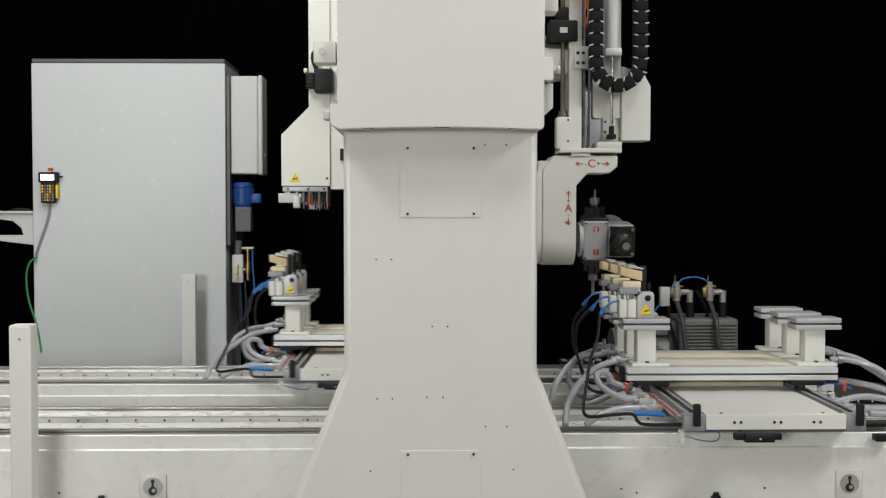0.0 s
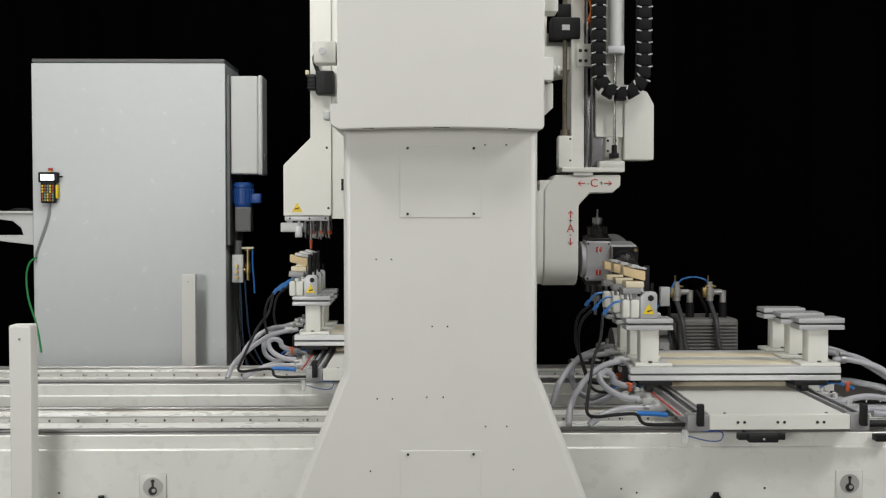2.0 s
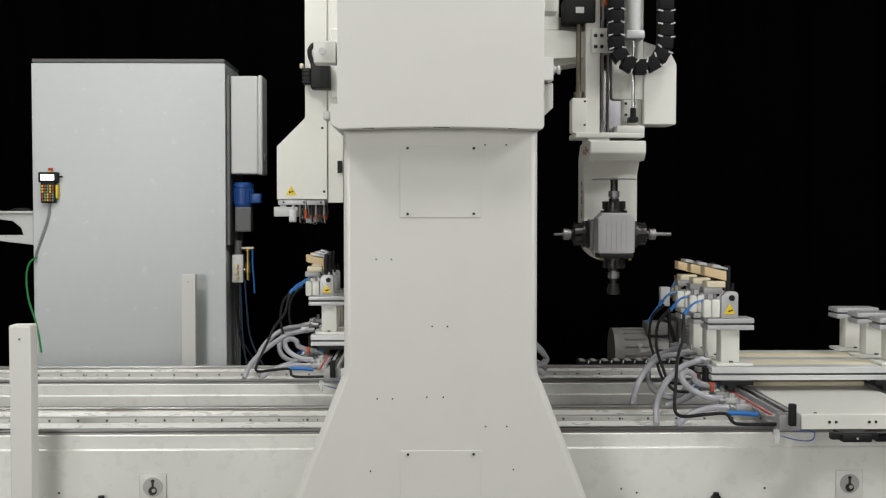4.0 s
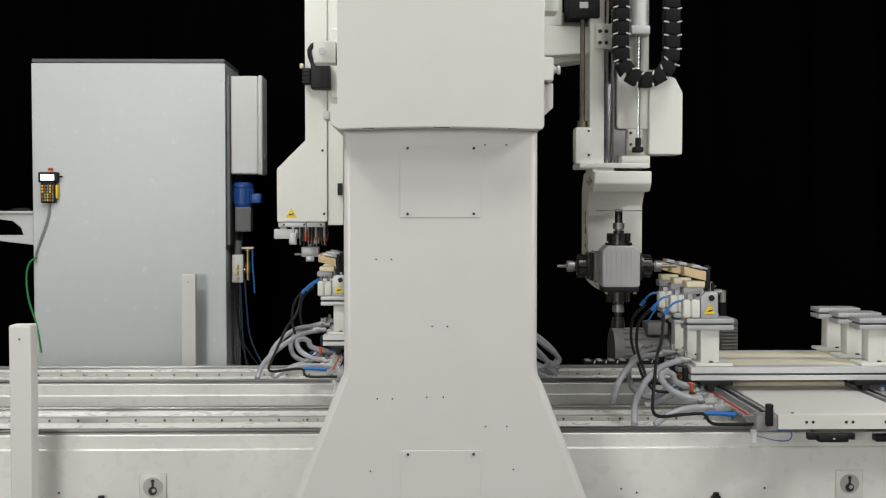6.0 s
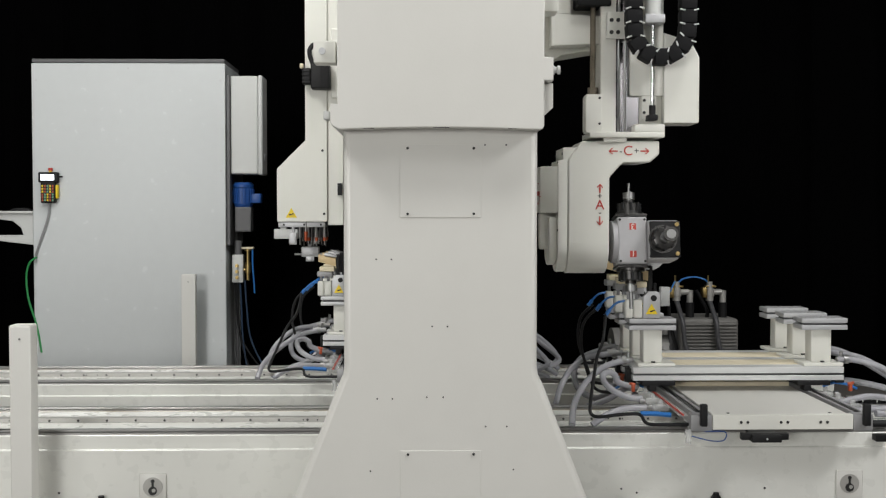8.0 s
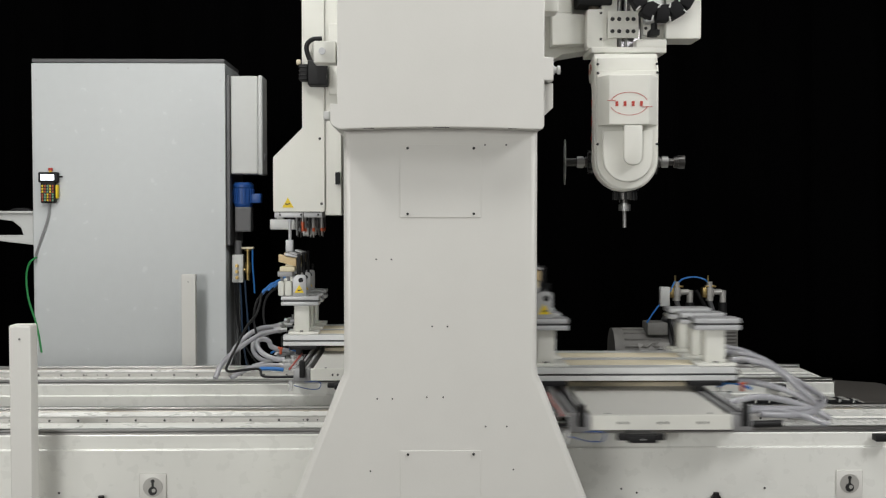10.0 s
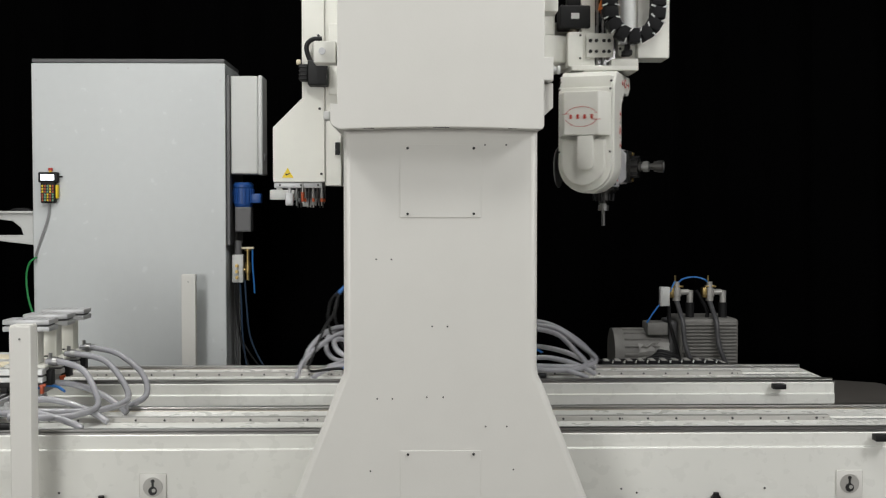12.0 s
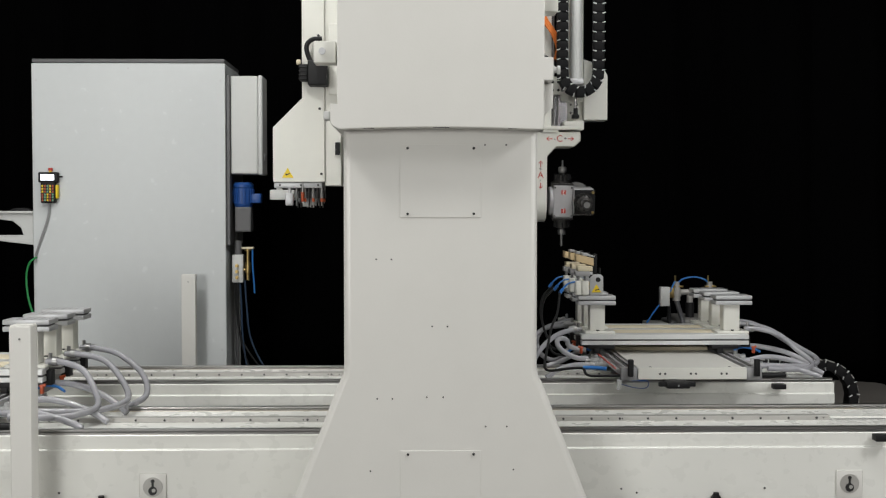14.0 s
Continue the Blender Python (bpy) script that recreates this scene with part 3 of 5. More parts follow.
# ---- milling unit on the beam's side ----
def saddle():
    """Local origin: spindle axis at floor level; moves along the beam."""
    s = thing("beam_saddle", pose(0.84, 4.46, 1.964), "white cast saddle that carries the milling unit", "machine saddle")
    bm = B()
    prism(bm, [(-0.46, -0.23), (-0.27, -0.10), (-0.12, -0.075), (-0.02, -0.075), (-0.02, 0.09), (-0.10, 0.12), (-0.46, 0.12)], 0.05, 0.24, "y", 0.006)
    part("casting", bm, WHITE2, s)
    bm = B()
    prism(bm, [(-0.32, -0.075), (-0.02, -0.06), (-0.02, 0.04), (-0.32, 0.055)], -0.03, 0.05, "y", 0.006)
    part("front_web", bm, WHITE2, s)
    bm = B()
    box(bm, -0.108, 0.012, -0.080, -0.066, -0.052, 0.052, 0.003)
    box(bm, -0.105, -0.075, -0.067, -0.03, -0.045, 0.05)
    pl = part("bearing_plate", bm, WHITE2, s, "white bearing plate with eight bolts")
    bm = B()
    rod(bm, (0, 0, 0), (0, -0.003, 0), 0.008, sides=14)
    me = mesh("bolt", bm, PRINT)
    for x in (-0.090, -0.064, -0.031, -0.008):
        for z in (-0.027, 0.020):
            share("bolt", me, pl, pose(x, -0.080, z))
    bm = B()
    box(bm, -0.225, -0.09, -0.08, 0.04, 0.075, 0.175, 0.008, 3)
    box(bm, -0.09, -0.04, -0.05, 0.02, 0.09, 0.15, 0.006)
    box(bm, -0.19, -0.13, -0.06, 0.0, 0.175, 0.24, 0.006)
    mo = part("servo_motor", bm, BLACK, s, "black servo motor")
    bm = B()
    box(bm, -0.175, -0.14, -0.083, -0.08, 0.115, 0.14)
    part("type_plate", bm, LIGHTGREY, mo, "small pale type plate")
    bm = B()
    box(bm, -0.36, -0.24, -0.03, 0.05, 0.05, 0.42, 0.006)
    part("cover", bm, WHITE2, s)
    bm = B()
    for q in range(3):
        tube(bm, [(-0.055 + q * 0.013, -0.10, 0.15), (-0.045 + q * 0.013, -0.12, 0.21), (-0.075 + q * 0.013, -0.13, 0.29), (-0.12 + q * 0.013, -0.12, 0.36), (-0.17 + q * 0.013, -0.10, 0.46)], 0.007, 8, 8)
    part("motor_cable", bm, ORANGE, s, "orange motor cables")
    bm = B()
    box(bm, -0.02, 0.13, 0.12, 0.24, -0.06, 0.5, 0.005)
    part("slide_guide", bm, DARKSTEEL, s)
    return s


def ram():
    """Local origin: the ram's lower end on the spindle axis."""
    r = thing("vertical_ram", pose(0.84, 4.46, 1.545), "white vertical ram with steel guides and cover", "machine slide")
    P = lambda n, bm, m, l="", par=None: part(n, bm, m, par or r, l)
    bm = B()
    box(bm, -0.175, 0.118, -0.10, 0.12, 0.0, 0.022, 0.004)
    box(bm, 0.0, 0.118, -0.10, 0.10, 0.02, 0.052, 0.004)
    box(bm, -0.12, -0.03, -0.09, 0.1, -0.015, 0.0)
    P("base_plate", bm, WHITE2)
    bm = B()
    prism(bm, [(-0.185, 0.02), (-0.125, 0.02), (-0.125, 0.17), (-0.185, 0.17), (-0.19, 0.16), (-0.19, 0.03)], -0.08, 0.0, "y", 0.004)
    bl = P("screw_block", bm, WHITE2)
    for z in (0.055, 0.155):
        bm = B()
        rod(bm, (-0.135, -0.08, z), (-0.135, -0.083, z), 0.005, sides=10)
        P("screw", bm, PRINT, "", bl)
    bm = B()
    rod(bm, (-0.155, -0.03, 0.17), (-0.155, -0.03, 0.9), 0.011, sides=14)
    rod(bm, (-0.155, -0.03, 0.17), (-0.155, -0.03, 0.20), 0.021, sides=16)
    P("ball_screw", bm, SCREW, "worn ball screw")
    bm = B()
    box(bm, -0.13, -0.068, -0.065, 0.10, 0.02, 1.1, 0.004)
    P("spine", bm, WHITE2)
    bm = B()
    box(bm, -0.0675, 0.029, -0.03, 0.06, 0.022, 1.1, 0.002)
    P("guide_backing", bm, MIRRORSTEEL, "polished dark steel guide plate")
    bm = B()
    for x, w in ((-0.060, 0.010), (-0.032, 0.006)):
        box(bm, x, x + w, -0.052, -0.03, 0.022, 1.1, 0.002)
    P("guide_rail", bm, RAILSTEEL, "polished guide rail")
    for z in (0.08, 0.22, 0.36):
        bm = B()
        box(bm, -0.075, -0.062, -0.056, -0.03, z, z + 0.045)
        P("lubricator", bm, BLACK)
    bm = B()
    prism(bm, [(0.03, 0.052), (0.118, 0.052), (0.118, 1.1), (0.03, 1.1)], -0.035, 0.09, "y", 0.004)
    P("front_plate", bm, WHITE2)
    bm = B()
    prism(bm, [(-0.002, 0.165), (0.1178, 0.165), (0.1178, 1.1), (-0.014, 1.1), (-0.014, 0.178), (-0.011, 0.169)], -0.062, -0.0352, "y", 0.003)
    P("raised_plate", bm, WHITE2)
    bm = B()
    prism(bm, [(0.1185, 0.058), (0.255, 0.058), (0.258, 0.064), (0.258, 0.315), (0.226, 0.375), (0.1185, 0.41)], -0.075, 0.09, "y", 0.005)
    P("side_cover", bm, WHITE2, "white chamfered side cover")
    bm = B()
    box(bm, 0.034, 0.092, -0.060, -0.0352, 0.072, 0.1645, 0.003)
    br = P("rod_bracket", bm, WHITE2)
    bm = B()
    rod(bm, (0, 0, 0), (0, -0.003, 0), 0.006, sides=12)
    me = mesh("bolt", bm, PRINT)
    for x in (0.044, 0.080):
        for z in (0.100, 0.148):
            share("bolt", me, br, pose(x, -0.060, z))
    bm = B()
    rod(bm, (0.068, -0.10, 0.10), (0.068, -0.10, 0.75), 0.0075, sides=16)
    rd = P("cylinder_rod", bm, CHROME, "chrome balance cylinder rod")
    bm = B()
    rod(bm, (0.068, -0.10, 0.085), (0.068, -0.10, 0.125), 0.013, sides=12)
    box(bm, 0.05, 0.088, -0.115, -0.05, 0.066, 0.088, 0.003)
    P("rod_clevis", bm, BLACK, "", rd)
    return r


def balance_cylinder():
    c = thing("balance_cylinder", pose(0.84, 4.46, 1.964), "aluminium balance cylinder hung from the saddle", "pneumatic cylinder")
    bm = B()
    box(bm, 0.030, 0.108, -0.14, -0.07, 0.0, 0.035, 0.005)
    part("end_cap", bm, ALU, c)
    bm = B()
    rod(bm, (0.068, -0.105, 0.035), (0.068, -0.105, 0.7), 0.034, sides=24)
    part("barrel", bm, LIGHTGREY, c)
    return c


def energy_chain(name, label, path, width, seg, thick, bars=False):
    """Chain of separate links along a path in a plane."""
    ch = thing(name, pose(0, 0, 0), label, "cable chain")
    bm = B()
    h = thick / 2
    box(bm, -seg * 0.49, seg * 0.49, -width / 2, width / 2, -h, h, 0.002 if bars else 0.006, 2)
    me = mesh("link", bm, CHAINBLACK)
    pins = []
    if bars:
        bm = B()
        box(bm, -seg * 0.26, seg * 0.16, -width / 2 + 0.004, width / 2 - 0.004, h - 0.001, h + 0.004, 0.001, 1)
        pins.append(mesh("cross_bar", bm, RACK))
    for s in (-1, 1):
        bm = B()
        rod(bm, (seg * 0.40, -width / 2 - 0.003, s * h * 0.55), (seg * 0.5, -width / 2 + 0.004, s * h * 1.15), 0.0032, sides=8)
        pins.append(mesh("cross_pin", bm, LIGHTGREY))
    pts = [Vector(p) for p in path]
    dist = [0]
    for a, b in zip(pts, pts[1:]):
        dist.append(dist[-1] + (b - a).length)

    def at(d):
        for i in range(len(pts) - 1):
            if d <= dist[i + 1] or i == len(pts) - 2:
                return pts[i].lerp(pts[i + 1], (d - dist[i]) / max(1e-9, dist[i + 1] - dist[i]))
    k, d = 0, seg / 2
    while d < dist[-1] - seg / 2:
        a, b = at(d - seg / 2), at(d + seg / 2)
        t = (b - a).normalized()
        yy = Vector((0, 1, 0))
        zz = t.cross(yy)
        m = Matrix.Translation((a + b) / 2) @ Matrix((t, yy, zz)).transposed().to_4x4()
        o = share("link", me, ch, m)
        for pin in pins:
            share(pin.name.split(".")[0], pin, o, Matrix.Identity(4))
        d += seg
    return ch


def spindle_head():
    """Local origin: swivel axis at the ram's lower end. Arm towards -x."""
    h = thing("swivel_milling_head", pose(0.84, 4.46, 1.53), "white two-axis swivel milling head with red markings", "milling head")
    OFF = 0.022

    def P(n, bm, m, l="", par=None):
        o = part(n, bm, m, par or h, l)
        o.matrix_basis = pose(0, OFF, 0)
        return o
    Wd = 0.12
    # arm seen from the side: swivel plate and limb
    bm = B()
    prism(bm, [(-0.185, 0.0), (0.118, 0.0), (0.118, -0.052), (0.08, -0.085), (-0.025, -0.085), (-0.078, -0.142), (-0.078, -0.56), (-0.240, -0.56), (-0.240, -0.07)], -0.3, 0.3, "y")
    flank = new("arm", mesh("arm", bm, WHITE2))
    bm = B()
    prism(bm, [(Wd, 0.1), (Wd, -0.40)] + arc(0, -0.405, Wd, 0, -180, 20) + [(-Wd, -0.40), (-Wd, 0.1)], -0.5, 0.5, "x")
    front = new("arm", mesh("arm", bm, WHITE2))
    cut = flank.modifiers.new("cut", "BOOLEAN")
    cut.operation, cut.object = "INTERSECT", front
    bm = B()
    bm.from_mesh(bpy.data.meshes.new_from_object(flank.evaluated_get(bpy.context.evaluated_depsgraph_get())))
    bpy.data.objects.remove(flank)
    bpy.data.objects.remove(front)
    edges = [e for e in bm.edges if len(e.link_faces) == 2 and e.calc_face_angle() > radians(35)]
    bmesh.ops.bevel(bm, geom=edges, offset=0.007, segments=3, affect="EDGES", profile=0.5)
    P("arm", bm, WHITE2)
    # outer covers
    w = Wd - 0.006
    bm = B()
    prism(bm, [(w, -0.075), (w, -0.40)] + arc(0, -0.405, w, 0, -180, 20) + [(-w, -0.40), (-w, -0.075)], -0.280, -0.2405, "x", 0.005, 2)
    P("cover", bm, WHITE2)
    bm = B()
    prism(bm, [(-0.281, 0.110), (-0.338, 0.080), (-0.345, 0.072), (-0.345, -0.072), (-0.338, -0.080), (-0.281, -0.110)], -0.282, -0.098, "z", 0.004, 2)
    P("motor_cover", bm, WHITE2)
    bm = B()
    prism(bm, [(0.017, -0.283), (0.017, -0.405), (0.010, -0.420), (-0.004, -0.428), (-0.030, -0.428), (-0.043, -0.420), (-0.050, -0.405), (-0.050, -0.283)], -0.343, -0.281, "x", 0.004, 2)
    P("cover_tongue", bm, WHITE2)
    bm = B()
    prism(bm, arc(0, -0.40, 0.092, 0, -180, 16) + [(-0.092, -0.30), (0.092, -0.30)], -0.312, -0.279, "x", 0.005, 2)
    P("lower_cover", bm, WHITE2)
    bm = B()
    prism(bm, [(0.11, -0.0775), (0.11, -0.025), (-0.11, -0.025), (-0.11, -0.0775)], -0.262, -0.19, "x", 0.006)
    P("shoulder", bm, WHITE2)
    bm = B()
    for y in (-0.11, 0.11):
        for z in (-0.085, -0.35):
            rod(bm, (-0.280, y, z), (-0.283, y, z), 0.005, sides=10)
        rod(bm, (-0.262, y, -0.05), (-0.265, y, -0.05), 0.005, sides=10)
    P("cover_screw", bm, PRINT, "black cover screws")
    # maker's mark as a plain oval with bars
    bm = B()
    n = 40
    for i in range(n):
        a0, a1 = 2 * math.pi * i / n, 2 * math.pi * (i + 1) / n
        for ry, rz in ((0.070, 0.043),):
            vs = [bm.verts.new((-0.3465, q * ry * math.cos(a), -0.205 + q * rz * math.sin(a))) for q, a in ((1, a0), (1, a1), (0.955, a1), (0.955, a0))]
            if abs(math.sin((a0 + a1) / 2)) > 0.28:
                bm.faces.new(vs)
            else:
                for v in vs:
                    bm.verts.remove(v)
    for y in (-0.045, -0.015, 0.015, 0.045):
        box(bm, -0.3475, -0.345, y - 0.005, y + 0.005, -0.214, -0.196)
    box(bm, -0.3472, -0.345, 0.05, 0.08, -0.194, -0.192)
    box(bm, -0.3472, -0.345, -0.085, -0.045, -0.218, -0.216)
    P("maker_mark", bm, RED, "red oval mark on the cover")
    # axis marks on both flanks
    for s in (-1, 1):
        y = s * (Wd + 0.0015)

        def letter(txt, x, z, size):
            cu = bpy.data.curves.new("axis_letter", "FONT")
            cu.body, cu.size, cu.align_x, cu.align_y, cu.extrude = txt, size, "CENTER", "CENTER", 0.0008
            o = new("axis_letter", cu)
            dg = bpy.context.evaluated_depsgraph_get()
            me = bpy.data.meshes.new_from_object(o.evaluated_get(dg))
            bpy.data.objects.remove(o)
            me.materials.clear()
            me.materials.append(RED if txt in "AC" else PRINT)
            q = new("axis_letter", me)
            q.parent = h
            q.matrix_basis = pose(x, y + OFF, z, 90, 0, 0 if s < 0 else 180)
            tagged(q, "red axis letter" if txt in "AC" else "black axis sign")
        letter("C", -0.006, -0.040, 0.054)
        letter("A", -0.116, -0.252, 0.054)
        letter("+", -0.006 - 0.033 * s, -0.040, 0.034)
        letter("-", -0.006 + 0.028 * s, -0.040, 0.036)
        letter("+", -0.116, -0.217, 0.034)
        letter("-", -0.116, -0.280, 0.036)

        def arrow(x, z, dx, dz):
            bm = B()
            px, pz = -dz, dx
            for a, b, wd in (((x, z), (x + dx * 0.032, z + dz * 0.032), 0.0025),):
                q = [(a[0] + px * wd, a[1] + pz * wd), (b[0] + px * wd, b[1] + pz * wd), (b[0] - px * wd, b[1] - pz * wd), (a[0] - px * wd, a[1] - pz * wd)]
                prism(bm, q, min(y, y + s * 0.001), max(y, y + s * 0.001), "y")
            tip = (x + dx * 0.036, z + dz * 0.036)
            for k in (-1, 1):
                e = (tip[0] - dx * 0.014 + px * k * 0.012, tip[1] - dz * 0.014 + pz * k * 0.012)
                q = [tip, (tip[0] - dx * 0.006, tip[1] - dz * 0.006), (e[0] - dx * 0.005, e[1] - dz * 0.005), e]
                prism(bm, q, min(y, y + s * 0.0013), max(y, y + s * 0.0013), "y")
            P("arrow", bm, RED, "red printed arrow")
        arrow(-0.0475, -0.040, -1, 0)
        arrow(0.042, -0.040, 1, 0)
        arrow(-0.116, -0.203, 0, 1)
        arrow(-0.116, -0.2955, 0, -1)
    # four-spindle block turning on the arm's axis
    bm = B()
    box(bm, -0.060, 0.058, -0.062, 0.062, -0.095, 0.095, 0.008, 3)
    blk = part("spindle_block", bm, BLOCKGREY, h, "grey aluminium block with four spindles")
    blk.matrix_basis = pose(0, 0, -0.40)
    S = lambda n, bm, m, l="": part(n, bm, m, blk, l)
    bm = B()
    rod(bm, (-0.078, 0, 0), (-0.06, 0, 0), 0.085, sides=32)
    S("flange", bm, BLOCKGREY)
    bm = B()
    prism(bm, [(-0.092, -0.056), (-0.070, -0.078), (0.070, -0.078), (0.092, -0.056), (0.092, 0.056), (0.070, 0.078), (-0.070, 0.078), (-0.092, 0.056)], 0.058, 0.178, "x", 0.006, 3)
    S("outer_block", bm, BLOCKGREY, "ribbed aluminium outer block")
    for i in range(6):
        bm = B()
        box(bm, 0.177, 0.1795, -0.072, 0.072, -0.061 + i * 0.0205, -0.0412 + i * 0.0205, 0.0005, 1)
        S("rib", bm, BLOCKGREY)
    for d, x in (((0, 0, 1), 0.0), ((0, 0, -1), 0.0), ((0, -1, 0), 0.112), ((0, 1, 0), 0.112)):
        st = 0.108 if d[2] else 0.093
        bm = B()
        lathe(bm, (x, d[1] * st, d[2] * st), d, [(0, 0.056), (0.010, 0.056), (0.010, 0.044), (0.046, 0.044), (0.048, 0.040), (0.048, 0.022), (0.06, 0.022)], 24)
        nut = S("bearing_nut", bm, DARKSTEEL, "slotted spindle bearing nut")
        axis = Vector(d)
        u = axis.orthogonal().normalized()
        for k in range(8):
            q = Matrix.Rotation(k * math.pi / 4, 3, axis) @ u
            c0 = Vector((x, d[1] * st, d[2] * st)) + axis * 0.016 + q * 0.0435
            bm = B()
            rod(bm, c0, c0 + axis * 0.033, 0.006, sides=8)
            part("nut_slot", bm, BLACK, nut)
        bm = B()
        lathe(bm, (x, d[1] * (st + 0.058), d[2] * (st + 0.058)), d, [(0, 0.016), (0.008, 0.016), (0.008, 0.024), (0.034, 0.024)], 18)
        S("collet", bm, STEEL, "steel collet nut")
        e = st + 0.09
        if d == (0, 0, 1):
            bm = B()
            lathe(bm, (x, 0, e), d, [(0, 0.008), (0.008, 0.008), (0.008, 0.005), (0.042, 0.005)], 10)
            S("drill_bit", bm, STEEL, "slender steel drill")
        elif d == (0, 0, -1):
            bm = B()
            lathe(bm, (x, 0, -e), d, [(0, 0.008), (0.07, 0.008)], 12)
            S("router_bit", bm, STEEL, "straight steel router bit")
        elif d[1] < 0:
            bm = B()
            lathe(bm, (x, -e, 0), d, [(0, 0.014), (0.026, 0.014), (0.026, 0.024), (0.042, 0.024), (0.042, 0.028), (0.068, 0.028)], 20)
            S("cutter_head", bm, DARKSTEEL, "dark steel cutter head")
            bm = B()
            rod(bm, (x, -e - 0.068, 0), (x, -e - 0.070, 0), 0.018)
            S("cutter_bore", bm, STEEL)
        else:
            bm = B()
            lathe(bm, (x, e - 0.03, 0), d, [(0, 0.016), (0.088, 0.016)], 14)
            S("arbor", bm, DARKSTEEL)
            bm = B()
            n = 96
            outline = []
            for i in range(n):
                a = 2 * math.pi * i / n
                rr = 0.093 if i % 2 else 0.091
                outline.append((rr * math.cos(a), rr * math.sin(a)))
            prism(bm, [(x + u, v) for u, v in outline], e + 0.050, e + 0.054, "y")
            S("saw_blade", bm, STEEL, "round steel saw blade")
    for z in (-0.055, 0.055):
        for y in (-0.0635, 0.0615):
            bm = B()
            box(bm, -0.012, 0.014, y, y + 0.002, z - 0.013, z + 0.013)
            S("number_sticker", bm, RED, "red number sticker")
    for txt, z, turn in (("3", 0.055, 180), ("1", -0.055, 0)):
        cu = bpy.data.curves.new("digit", "FONT")
        cu.body, cu.size, cu.align_x, cu.align_y, cu.extrude = txt, 0.034, "CENTER", "CENTER", 0.0005
        o = new("digit", cu)
        me = bpy.data.meshes.new_from_object(o.evaluated_get(bpy.context.evaluated_depsgraph_get()))
        bpy.data.objects.remove(o)
        me.materials.clear()
        me.materials.append(WHITE2)
        q = new("digit", me)
        q.parent = blk
        q.matrix_basis = pose(0.001, -0.0645, z, 90, 0, 0) @ pose(0, 0, 0, 0, 0, turn)
    for z in (-0.108, 0.096):
        bm = B()
        box(bm, -0.062, 0.06, -0.058, 0.058, z, z + 0.012, 0.002)
        S("dark_plate", bm, DARKSTEEL)
    bm = B()
    box(bm, 0.062, 0.182, -0.0975, -0.0765, -0.072, 0.072, 0.004)
    S("spindle_backplate", bm, BLACK, "dark square plate behind the side spindle")
    for z in (-0.058, 0.058):
        bm = B()
        rod(bm, (0.168, -0.096, z), (0.168, -0.106, z), 0.008, sides=12)
        S("brass_fitting", bm, BRASS, "small brass fitting")
    bm = B()
    rod(bm, (0, -0.002, 0), (0, 0.002, 0), 0.005, sides=10)
    me = mesh("screw", bm, PRINT)
    for x in (-0.05, 0.048):
        for z in (-0.083, 0.083):
            for y in (-0.063, 0.063):
                share("screw", me, blk, pose(x, y, z))
    return h, blk


